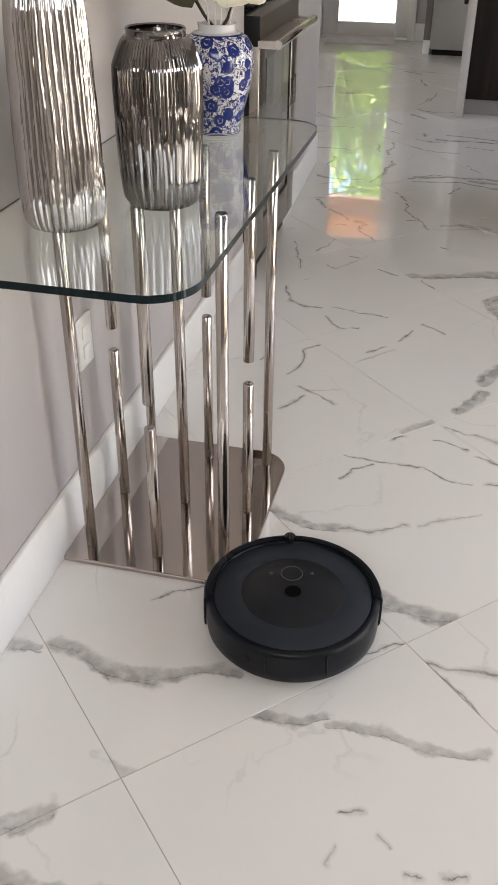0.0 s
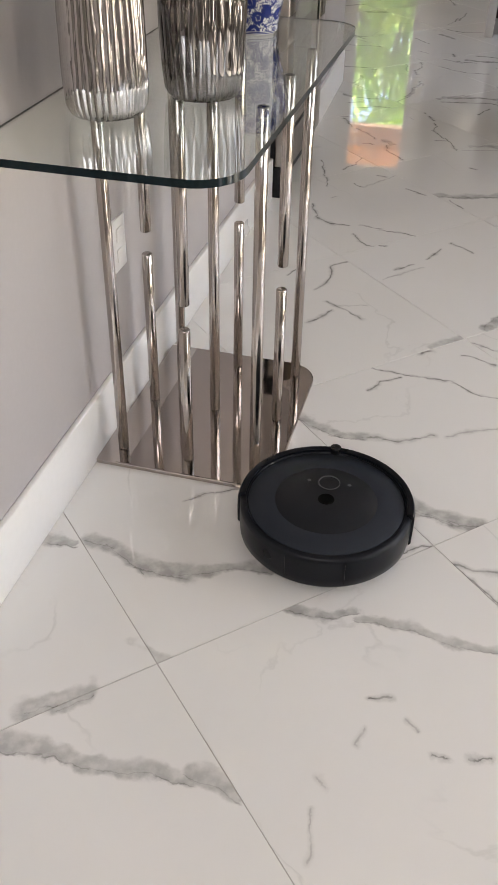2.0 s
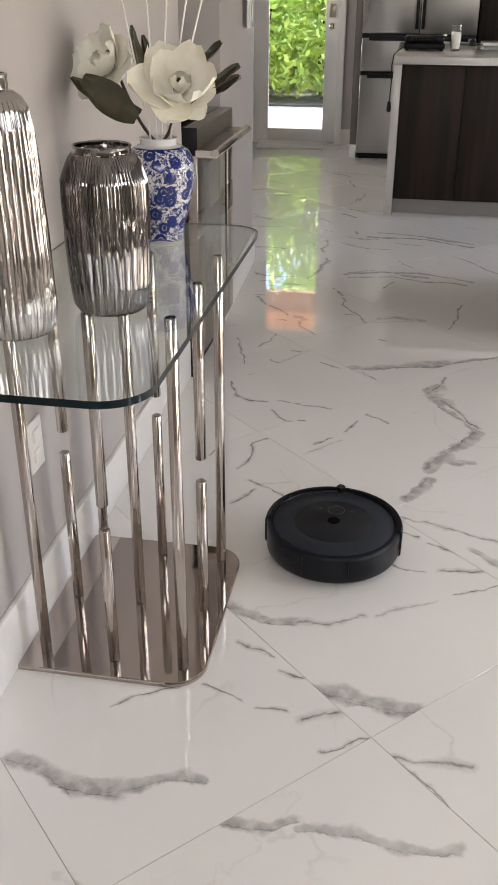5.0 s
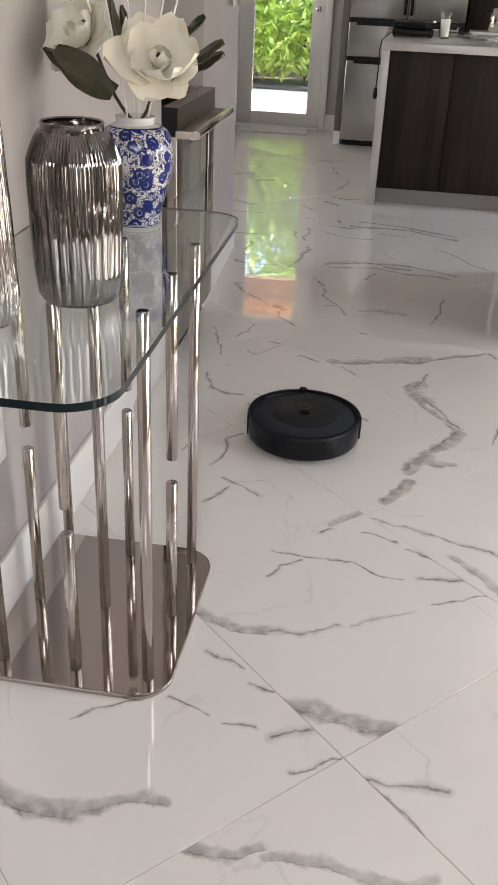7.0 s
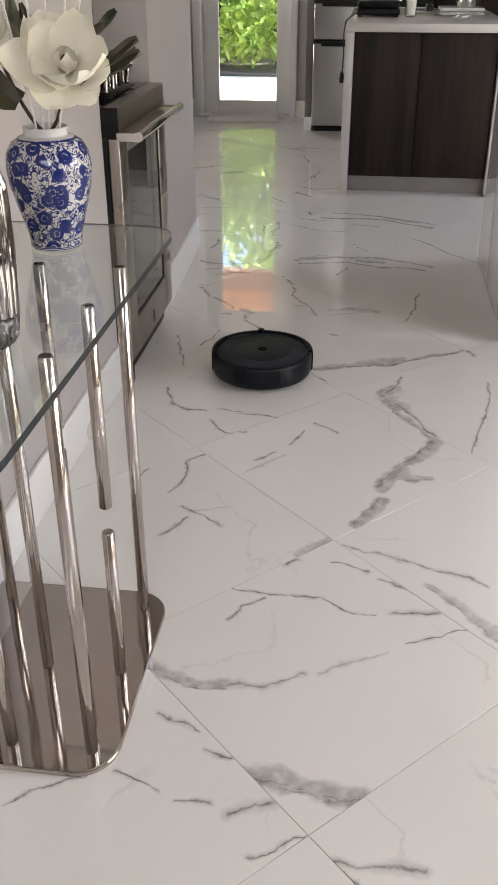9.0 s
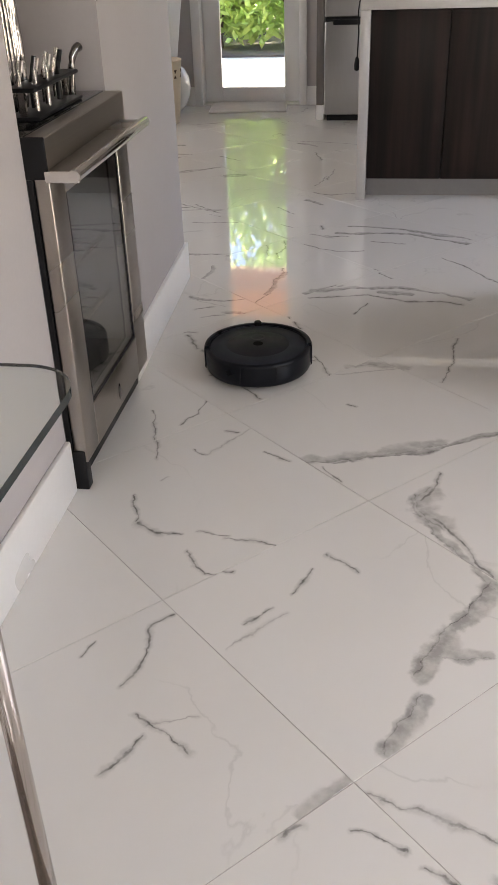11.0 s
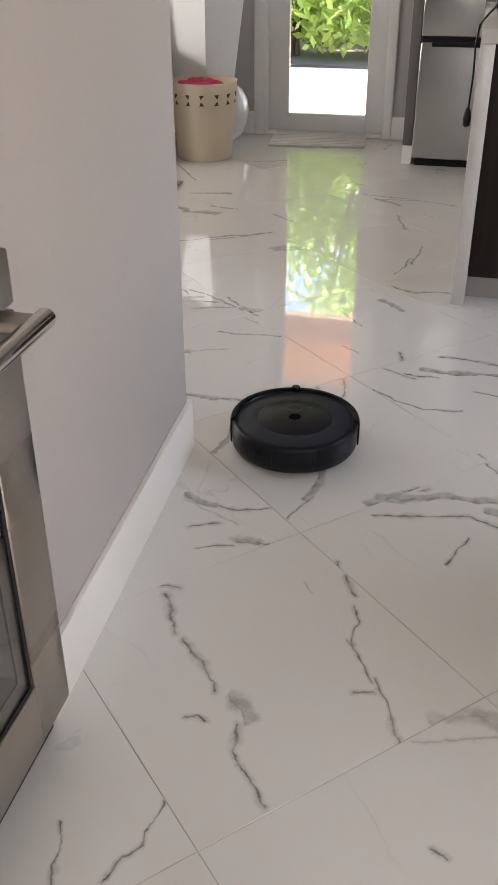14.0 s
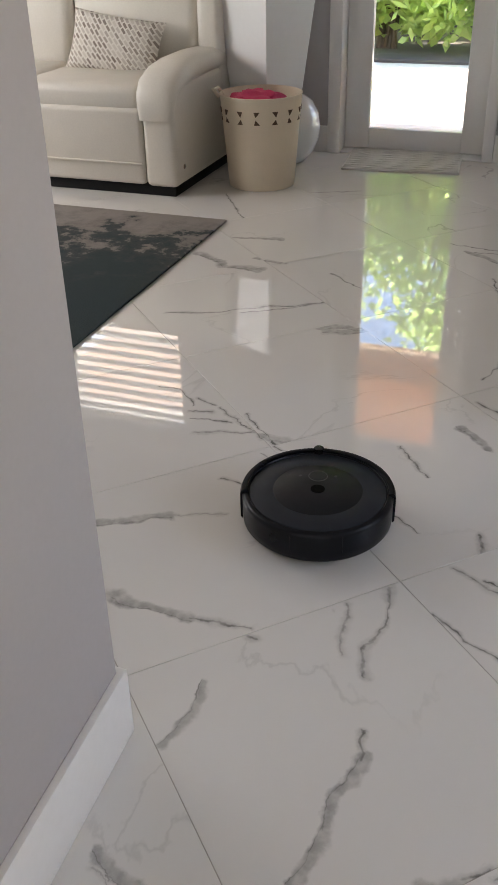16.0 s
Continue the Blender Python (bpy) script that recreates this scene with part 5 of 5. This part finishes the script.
veins(-2, -1, (0.012, 0.283, 0.095, 0.206, 0.017, 0.55), (0.095, 0.206, 0.177, 0.134, 0.017, 0.55), (0.177, 0.134, 0.244, 0.075, 0.017, 0.55), (0.258, 0.084, 0.3, 0.023, 0.017, 0.55), (0.126, 0.297, 0.177, 0.299, 0.017, 0.55))
veins(-2, 0, (0.235, 0.095, 0.294, 0.047, 0.016, 0.6), (0.078, -0.282, 0.129, -0.292, 0.02, 0.55), (0.129, -0.292, 0.177, -0.3, 0.02, 0.55))
veins(-1, -1, (-0.037, 0.296, 0.024, 0.245, 0.014, 0.62), (0.024, 0.245, 0.065, 0.231, 0.014, 0.62), (0.06, 0.209, 0.129, 0.154, 0.013, 0.5), (0.129, 0.154, 0.178, 0.094, 0.013, 0.5), (0.178, 0.094, 0.251, 0.031, 0.013, 0.5), (-0.217, -0.049, -0.271, -0.119, 0.006, 0.35), (0.037, -0.103, 0.069, -0.133, 0.0062, 0.72), (-0.03, 0.065, -0.001, 0.046, 0.0062, 0.72), (-0.069, 0.019, -0.101, 0.005, 0.006, 0.35), (-0.004, 0, 0.006, -0.031, 0.006, 0.35), (-0.182, -0.002, -0.184, -0.03, 0.006, 0.35), (-0.002, -0.068, 0.015, -0.083, 0.0062, 0.72))
veins(-1, 0, (-0.285, 0.037, -0.249, -0.006, 0.02, 0.6), (-0.249, -0.006, -0.225, -0.083, 0.02, 0.6), (-0.222, -0.075, -0.158, -0.123, 0.026, 0.66), (-0.158, -0.123, -0.054, -0.174, 0.012, 0.6), (-0.054, -0.174, -0.023, -0.205, 0.012, 0.6), (-0.298, -0.255, -0.291, -0.292, 0.02, 0.45), (-0.291, -0.292, -0.274, -0.299, 0.02, 0.45), (-0.005, 0.047, 0.091, 0.025, 0.0062, 0.72), (0.208, -0.259, 0.288, -0.299, 0.0062, 0.72), (0.246, 0.069, 0.293, -0.007, 0.0062, 0.72), (-0.068, 0.05, -0.005, 0.047, 0.0062, 0.72), (0.282, -0.043, 0.297, -0.095, 0.0062, 0.72), (0.226, -0.185, 0.266, -0.191, 0.0105, 0.68))
veins(-1, 0, (0.266, -0.191, 0.3, -0.21, 0.0105, 0.68), (0.112, 0.001, 0.142, -0.04, 0.0062, 0.72), (0.173, -0.113, 0.206, -0.148, 0.0062, 0.72), (0.142, -0.04, 0.162, -0.079, 0.0062, 0.72))
veins(0, -1, (-0.292, 0.229, -0.258, 0.184, 0.01, 0.6), (-0.258, 0.184, -0.201, 0.136, 0.01, 0.6), (-0.298, 0.22, -0.294, 0.1, 0.0062, 0.72))
veins(0, 0, (-0.267, -0.202, -0.226, -0.258, 0.016, 0.65), (-0.226, -0.258, -0.173, -0.293, 0.016, 0.65), (-0.284, 0.194, -0.254, 0.112, 0.018, 0.62), (-0.254, 0.112, -0.209, 0.075, 0.018, 0.62), (-0.209, 0.075, -0.147, 0.022, 0.01, 0.6), (-0.147, 0.022, -0.067, -0.01, 0.01, 0.6), (-0.293, -0.127, -0.263, -0.19, 0.02, 0.62), (-0.263, -0.19, -0.217, -0.261, 0.02, 0.62), (-0.234, -0.236, -0.172, -0.292, 0.022, 0.62), (0.044, 0.232, 0.121, 0.151, 0.0062, 0.72), (-0.038, -0.027, 0.061, -0.051, 0.006, 0.35), (0.228, 0.247, 0.275, 0.169, 0.0062, 0.72), (0.273, 0.13, 0.3, 0.046, 0.0062, 0.72))
veins(0, 0, (0.121, 0.151, 0.145, 0.07, 0.0062, 0.72), (0.203, 0.009, 0.257, -0.02, 0.0105, 0.68), (0.232, -0.106, 0.299, -0.129, 0.0062, 0.72), (0.175, -0.072, 0.232, -0.106, 0.0062, 0.72), (-0.098, 0.227, -0.033, 0.234, 0.0062, 0.72), (0.061, -0.051, 0.12, -0.071, 0.006, 0.35), (-0.033, 0.234, 0.027, 0.223, 0.0062, 0.72), (0.257, -0.02, 0.293, -0.036, 0.0105, 0.68), (0.009, 0.269, 0.044, 0.232, 0.0062, 0.72), (0.145, 0.07, 0.176, 0.03, 0.0062, 0.72), (0.144, 0.294, 0.175, 0.3, 0.0105, 0.68), (-0.017, 0.295, 0.009, 0.269, 0.0062, 0.72))
veins(0, 1, (0.193, -0.288, 0.295, -0.283, 0.016, 0.5), (-0.042, -0.025, 0.068, 0, 0.0062, 0.72), (0.116, 0.132, 0.207, 0.19, 0.0062, 0.72), (0.092, 0.021, 0.182, -0.014, 0.006, 0.35), (0.089, 0.056, 0.103, -0.012, 0.0062, 0.72), (0.103, -0.012, 0.112, -0.073, 0.0062, 0.72), (0.207, 0.19, 0.248, 0.236, 0.0062, 0.72), (0.248, 0.236, 0.3, 0.249, 0.0062, 0.72), (0.073, 0.264, 0.112, 0.282, 0.0062, 0.72))
veins(1, 0, (-0.256, 0.019, -0.25, -0.045, 0.016, 0.5), (-0.25, -0.045, -0.26, -0.138, 0.016, 0.5), (-0.289, 0.274, -0.237, 0.167, 0.009, 0.6), (-0.237, 0.167, -0.188, 0.063, 0.009, 0.6), (-0.188, 0.063, -0.147, -0.045, 0.009, 0.6), (-0.265, -0.139, -0.28, -0.182, 0.017, 0.55))
veins(1, 1, (0.297, -0.044, 0.278, -0.111, 0.012, 0.6), (0.276, -0.109, 0.095, -0.153, 0.022, 0.66), (0.095, -0.153, -0.032, -0.189, 0.022, 0.66), (-0.081, -0.238, -0.148, -0.262, 0.016, 0.66), (-0.148, -0.262, -0.204, -0.289, 0.016, 0.66), (-0.272, 0.081, -0.154, 0.106, 0.006, 0.35), (0.047, -0.179, 0.113, -0.232, 0.017, 0.55), (-0.068, 0.147, 0.014, 0.18, 0.0062, 0.72), (0.079, 0.189, 0.095, 0.106, 0.0062, 0.72), (-0.211, 0.123, -0.133, 0.144, 0.0062, 0.72), (-0.154, 0.106, -0.117, 0.101, 0.006, 0.35), (-0.147, 0.299, -0.123, 0.283, 0.0062, 0.72))
veins(1, 2, (0.132, 0.14, 0.296, 0.19, 0.006, 0.35), (-0.063, -0.205, 0.006, -0.299, 0.0062, 0.72), (-0.141, 0.087, -0.2, -0.008, 0.0062, 0.72), (0.004, 0.21, 0.052, 0.298, 0.0062, 0.72), (-0.161, -0.181, -0.181, -0.277, 0.0062, 0.72), (-0.197, -0.018, -0.18, -0.083, 0.0105, 0.68), (-0.105, -0.14, -0.054, -0.2, 0.0062, 0.72), (0.246, 0.047, 0.271, -0.025, 0.0062, 0.72), (-0.181, -0.077, -0.141, -0.126, 0.0062, 0.72), (0.108, 0.185, 0.127, 0.141, 0.0062, 0.72), (-0.181, -0.277, -0.148, -0.3, 0.0062, 0.72), (0.226, 0.216, 0.257, 0.196, 0.0062, 0.72), (-0.022, 0.114, -0.051, 0.106, 0.006, 0.35))
veins(1, 3, (0.054, -0.298, 0.141, -0.138, 0.0062, 0.72), (0.294, -0.179, 0.226, -0.251, 0.0062, 0.72), (0.226, -0.251, 0.156, -0.274, 0.0062, 0.72))
veins(2, 1, (-0.188, 0.243, -0.281, 0.107, 0.012, 0.6), (-0.281, 0.107, -0.295, -0.029, 0.012, 0.6), (-0.148, 0.241, -0.204, 0.217, 0.03, 0.5), (-0.204, 0.217, -0.239, 0.167, 0.03, 0.5), (-0.239, 0.167, -0.239, 0.126, 0.03, 0.5), (-0.14, -0.131, 0.138, 0.062, 0.0062, 0.72), (-0.289, -0.232, -0.14, -0.131, 0.0062, 0.72), (-0.197, 0.218, -0.069, 0.285, 0.0105, 0.68), (-0.264, 0.016, -0.239, 0.146, 0.0105, 0.68), (-0.3, -0.089, -0.264, 0.016, 0.0105, 0.68), (0.281, 0.299, 0.266, 0.252, 0.0105, 0.68))
veins(2, 2, (-0.249, -0.094, -0.006, -0.218, 0.012, 0.7), (-0.006, -0.218, 0.268, -0.297, 0.012, 0.7), (-0.299, -0.051, -0.228, -0.106, 0.024, 0.5), (-0.228, -0.106, -0.118, -0.148, 0.024, 0.5), (-0.118, -0.148, 0.046, -0.207, 0.024, 0.5), (0.218, 0.299, 0.274, 0.277, 0.022, 0.4), (0.274, 0.277, 0.296, 0.23, 0.022, 0.4), (0.119, 0.294, 0.297, 0.191, 0.006, 0.35), (-0.283, -0.113, -0.3, -0.196, 0.0062, 0.72), (0.007, 0.12, 0.017, 0.102, 0.0062, 0.72))
veins(2, 3, (0.19, -0.29, 0.204, -0.295, 0.022, 0.4), (0.157, -0.151, 0.092, -0.299, 0.0062, 0.72), (-0.153, -0.167, -0.176, -0.293, 0.0105, 0.68), (-0.069, 0.26, -0.105, 0.155, 0.0105, 0.68), (0.174, -0.05, 0.143, -0.158, 0.0062, 0.72), (-0.101, 0.132, -0.102, 0.042, 0.0105, 0.68), (-0.089, -0.053, -0.097, -0.109, 0.017, 0.55), (0.297, 0.121, 0.27, 0.053, 0.0105, 0.68), (-0.102, 0.042, -0.119, -0.023, 0.0105, 0.68), (-0.12, -0.113, -0.153, -0.167, 0.0105, 0.68), (0.222, -0.013, 0.174, -0.061, 0.0062, 0.72), (-0.066, 0.289, -0.032, 0.262, 0.0105, 0.68), (0.245, 0.031, 0.222, -0.013, 0.0062, 0.72))
veins(2, 3, (-0.188, -0.049, -0.163, -0.076, 0.0062, 0.72), (0.101, -0.16, 0.13, -0.179, 0.0062, 0.72), (0.208, 0.142, 0.204, 0.112, 0.006, 0.35))
veins(2, 4, (0.148, -0.007, 0.155, -0.052, 0.012, 0.65), (0.155, -0.052, 0.191, -0.089, 0.012, 0.65), (0.133, -0.029, 0.197, -0.194, 0.006, 0.35), (0.063, -0.227, 0.141, -0.263, 0.0062, 0.72), (0.092, -0.147, 0.155, -0.169, 0.0105, 0.68), (0.233, -0.147, 0.295, -0.182, 0.0062, 0.72), (0.165, -0.251, 0.195, -0.27, 0.017, 0.55), (0.201, -0.101, 0.233, -0.147, 0.0062, 0.72), (0.193, -0.273, 0.225, -0.3, 0.0062, 0.72))
veins(3, 2, (-0.297, 0.214, -0.282, 0.182, 0.022, 0.4), (0.021, 0.235, -0.124, 0.131, 0.0062, 0.72), (-0.124, 0.131, -0.264, 0.039, 0.0062, 0.72))
veins(3, 3, (-0.109, 0.265, 0.072, 0.145, 0.011, 0.7), (0.072, 0.145, 0.134, 0.018, 0.011, 0.7), (0.134, 0.018, 0.261, -0.149, 0.011, 0.7), (-0.027, 0.3, 0.097, 0.243, 0.016, 0.6), (0.097, 0.243, 0.228, 0.12, 0.016, 0.6), (0.228, 0.12, 0.285, -0.022, 0.016, 0.6), (0.142, 0.14, 0.2, 0.034, 0.017, 0.55), (-0.078, 0.029, 0.016, 0.074, 0.0062, 0.72), (0.298, 0.299, 0.277, 0.214, 0.0062, 0.72), (-0.28, 0.175, -0.3, 0.139, 0.0062, 0.72), (0.055, 0.3, 0.067, 0.298, 0.0105, 0.68))
veins(3, 4, (-0.055, -0.287, -0.041, -0.294, 0.016, 0.6), (-0.175, 0.214, -0.215, 0.161, 0.013, 0.6), (-0.215, 0.161, -0.288, 0.119, 0.013, 0.6), (-0.006, -0.043, -0.083, -0.09, 0.012, 0.62), (-0.083, -0.09, -0.119, -0.128, 0.012, 0.62), (-0.119, -0.128, -0.208, -0.187, 0.012, 0.62), (0.269, 0.295, 0.215, 0.227, 0.01, 0.62), (0.215, 0.227, 0.134, 0.164, 0.01, 0.62), (0.134, 0.164, 0.095, 0.111, 0.01, 0.62), (0.164, 0.3, 0.11, 0.21, 0.01, 0.45), (0.11, 0.21, 0.088, 0.162, 0.01, 0.45), (-0.092, -0.297, -0, -0.3, 0.017, 0.55), (-0.199, -0.19, -0.254, -0.229, 0.0062, 0.72))
veins(3, 4, (0.027, -0, -0.015, -0.046, 0.0062, 0.72), (0.006, -0.292, 0.054, -0.3, 0.0105, 0.68), (-0.254, -0.229, -0.288, -0.248, 0.0062, 0.72), (-0.05, 0.299, -0.036, 0.288, 0.0105, 0.68))
veins(3, 5, (-0.254, -0.071, -0.194, -0.135, 0.018, 0.62), (-0.194, -0.135, -0.137, -0.206, 0.018, 0.62), (-0.137, -0.206, -0.072, -0.252, 0.01, 0.66), (-0.072, -0.252, -0.024, -0.299, 0.01, 0.66), (-0.193, 0.192, -0.131, 0.156, 0.012, 0.6), (-0.131, 0.156, -0.048, 0.12, 0.012, 0.6), (0.122, 0.214, 0.282, 0.076, 0.0062, 0.72), (-0.06, 0.126, 0.076, 0.081, 0.006, 0.35), (0.267, 0.281, 0.286, 0.214, 0.0062, 0.72))
veins(3, 6, (0.145, -0.143, 0.255, -0.193, 0.01, 0.55), (0.255, -0.193, 0.291, -0.221, 0.01, 0.55), (0.268, -0.048, 0.299, -0.259, 0.0062, 0.72), (0.164, -0.073, 0.267, -0.141, 0.0062, 0.72), (0.215, 0.097, 0.199, -0.002, 0.0062, 0.72), (0.177, -0.025, 0.239, -0.066, 0.0105, 0.68), (0.163, 0.158, 0.215, 0.097, 0.0062, 0.72), (0.224, 0.027, 0.26, -0.029, 0.0062, 0.72))
veins(4, 3, (-0.029, -0.02, -0.065, -0.256, 0.0062, 0.72), (0.015, 0.262, 0.002, 0.117, 0.0062, 0.72), (-0.3, -0.024, -0.272, -0.133, 0.017, 0.55), (0.002, 0.117, -0.029, -0.02, 0.0062, 0.72))
veins(4, 4, (-0.077, 0.213, 0.147, -0.005, 0.014, 0.7), (0.147, -0.005, 0.235, -0.298, 0.014, 0.7), (0.038, 0.254, 0.149, 0.114, 0.011, 0.7), (0.149, 0.114, 0.244, -0.098, 0.011, 0.7), (-0.183, 0.282, -0.137, 0.189, 0.011, 0.6), (0.195, 0.018, 0.3, -0.253, 0.017, 0.55), (-0.048, 0.017, 0.032, -0.106, 0.0062, 0.72), (-0.248, 0.016, -0.169, -0.053, 0.0062, 0.72), (-0.143, 0.226, -0.075, 0.15, 0.0062, 0.72), (-0.286, 0.097, -0.248, 0.016, 0.0062, 0.72), (-0.296, 0.185, -0.286, 0.097, 0.0062, 0.72), (-0.294, -0.268, -0.3, -0.289, 0.0062, 0.72))
veins(4, 5, (0.192, 0.158, 0.19, 0.021, 0.012, 0.6), (-0.002, 0.151, -0.014, 0.065, 0.0062, 0.72), (-0.183, -0.104, -0.169, -0.183, 0.0062, 0.72), (-0.052, -0.242, -0.084, -0.293, 0.0105, 0.68), (-0.014, 0.065, -0.019, -0.006, 0.0062, 0.72), (-0.283, 0.299, -0.282, 0.273, 0.0062, 0.72), (0, -0.29, 0.009, -0.299, 0.0062, 0.72))
veins(4, 6, (0.177, 0.261, 0.289, 0.217, 0.022, 0.5), (-0.298, -0.234, -0.253, -0.288, 0.016, 0.5), (-0.297, -0.231, -0.285, -0.24, 0.01, 0.55), (-0.286, -0.107, -0.283, -0.298, 0.0062, 0.72), (0.242, 0.279, 0.297, 0.229, 0.017, 0.55), (0.173, 0.29, 0.242, 0.279, 0.017, 0.55))
veins(4, 7, (0.231, 0.29, 0.242, 0.279, 0.022, 0.6), (-0.234, 0.053, -0.039, -0.033, 0.011, 0.66), (-0.039, -0.033, 0.118, -0.066, 0.011, 0.66), (0.118, -0.066, 0.291, -0.126, 0.011, 0.66), (-0.004, -0.074, 0.295, -0.121, 0.0062, 0.72), (0.204, 0.298, 0.22, 0.258, 0.017, 0.55))
veins(4, 8, (0.104, -0.044, 0.148, -0.215, 0.022, 0.6), (0.148, -0.215, 0.221, -0.298, 0.022, 0.6), (0.29, -0.203, 0.299, -0.217, 0.017, 0.55))
veins(5, 5, (-0.245, 0.137, -0.14, 0.078, 0.0105, 0.68), (-0.285, 0.233, -0.245, 0.137, 0.0105, 0.68))
veins(5, 6, (0.138, -0.051, -0.052, -0.194, 0.0062, 0.72), (-0.177, -0.253, -0.001, -0.138, 0.0062, 0.72), (0.3, 0.288, 0.24, 0.186, 0.0105, 0.68))
veins(5, 7, (-0.151, 0.12, -0.114, -0.063, 0.0062, 0.72), (-0.242, 0.299, -0.231, 0.289, 0.0105, 0.68))
veins(5, 8, (-0.296, -0.253, -0.246, -0.295, 0.014, 0.6), (-0.293, 0.085, -0.119, -0.043, 0.012, 0.55))
veins(5, 9, (-0.052, 0.079, -0.14, -0.296, 0.0062, 0.72))
veins(6, 6, (-0.12, 0.299, -0.114, 0.276, 0.0062, 0.72))
veins(6, 7, (-0.137, 0.074, -0.118, -0.084, 0.012, 0.6), (-0.026, 0.003, 0.11, -0.254, 0.0062, 0.72), (-0.14, 0.168, -0.026, 0.003, 0.0062, 0.72), (-0.116, 0.041, 0.024, -0.093, 0.0062, 0.72), (-0.241, -0.205, -0.295, -0.297, 0.0062, 0.72), (-0.128, -0.269, -0.12, -0.3, 0.0062, 0.72))
veins(6, 9, (-0.297, -0.088, -0.063, -0.197, 0.0062, 0.72))


def trimmed(corners):
    """The part of a tile that lies inside the room."""
    poly = [Vector((p.x, p.y)) for p in corners]
    for axis, limit, sign in ((0, WEST, 1), (0, EAST, -1), (1, SOUTH, 1), (1, NORTH + 0.19, -1)):
        out = []
        for k, p in enumerate(poly):
            q = poly[k - 1]
            inside_p, inside_q = sign * (p[axis] - limit) > 1e-6, sign * (q[axis] - limit) > 1e-6
            if inside_p != inside_q:
                out.append(q + (p - q) * ((limit - q[axis]) / (p[axis] - q[axis])))
            if inside_p:
                out.append(p)
        poly = out
    return poly


TURN45 = Matrix.Rotation(radians(45), 4, "Z")
for col in range(-16, 22):
    for row in range(-16, 22):
        c = TILE0 + UX * (col + 0.5) + UY * (row + 0.5)
        corners = [c + TURN45 @ Vector((x, y, 0)) for x, y in lo]
        poly = trimmed(corners)
        if len(poly) < 3 or (-1.55 < c.x < -1.2 and c.y < 5.1):
            continue
        if all((p - Vector((q.x, q.y))).length < 1e-5 for p, q in zip(poly, corners)) and len(poly) == 4:
            t_ob = new("tile", tile_mesh)
        else:
            cut = bmesh.new()
            back = TURN45.inverted()
            cut.faces.new([cut.verts.new(back @ Vector((p.x - c.x, p.y - c.y, 0))) for p in poly])
            low = bmesh.ops.extrude_face_region(cut, geom=cut.faces[:])
            bmesh.ops.translate(cut, verts=[v for v in low["geom"] if isinstance(v, bmesh.types.BMVert)], vec=(0, 0, -0.003))
            t_ob = new("tile", finish(cut, "tile", MARBLE, smooth=False))
        t_ob.parent = floor
        t_ob.location = c
        t_ob.rotation_euler = (0, 0, radians(45))
        if (col, row) in VEINS:
            t_ob.material_slots[0].link = "OBJECT"
            t_ob.material_slots[0].material = marble("marble_tile_veined", VEINS[(col, row)])


# ---------------------------------------------------------------- what moves
def motions():
    rows = [
        (0.0, -0.236, 2.268, 104), (0.5, -0.228, 2.249, 104), (1.5, -0.228, 2.248, 104), (2.0, -0.228, 2.250, 94), (2.5, -0.228, 2.250, 83), (3.0, -0.219, 2.301, 82),
        (3.5, -0.195, 2.455, 81), (4.0, -0.171, 2.599, 80), (4.5, -0.152, 2.746, 83), (5.0, -0.142, 2.901, 88), (7.5, -0.241, 3.661, 98),
        (8.0, -0.262, 3.811, 98), (8.5, -0.285, 3.946, 98), (9.0, -0.303, 4.090, 98), (11.5, -0.406, 4.857, 98), (12.0, -0.428, 5.010, 98),
        (12.5, -0.453, 5.171, 98), (13.0, -0.473, 5.320, 99), (13.5, -0.498, 5.477, 99), (14.0, -0.524, 5.631, 100), (14.5, -0.550, 5.782, 102),
        (15.0, -0.581, 5.941, 103), (15.5, -0.619, 6.093, 103), (16.0, -0.655, 6.240, 105),
    ]
    walk(robot, [(t, pose(x, y, 0, 0, 0, a)) for t, x, y, a in rows])


motions()
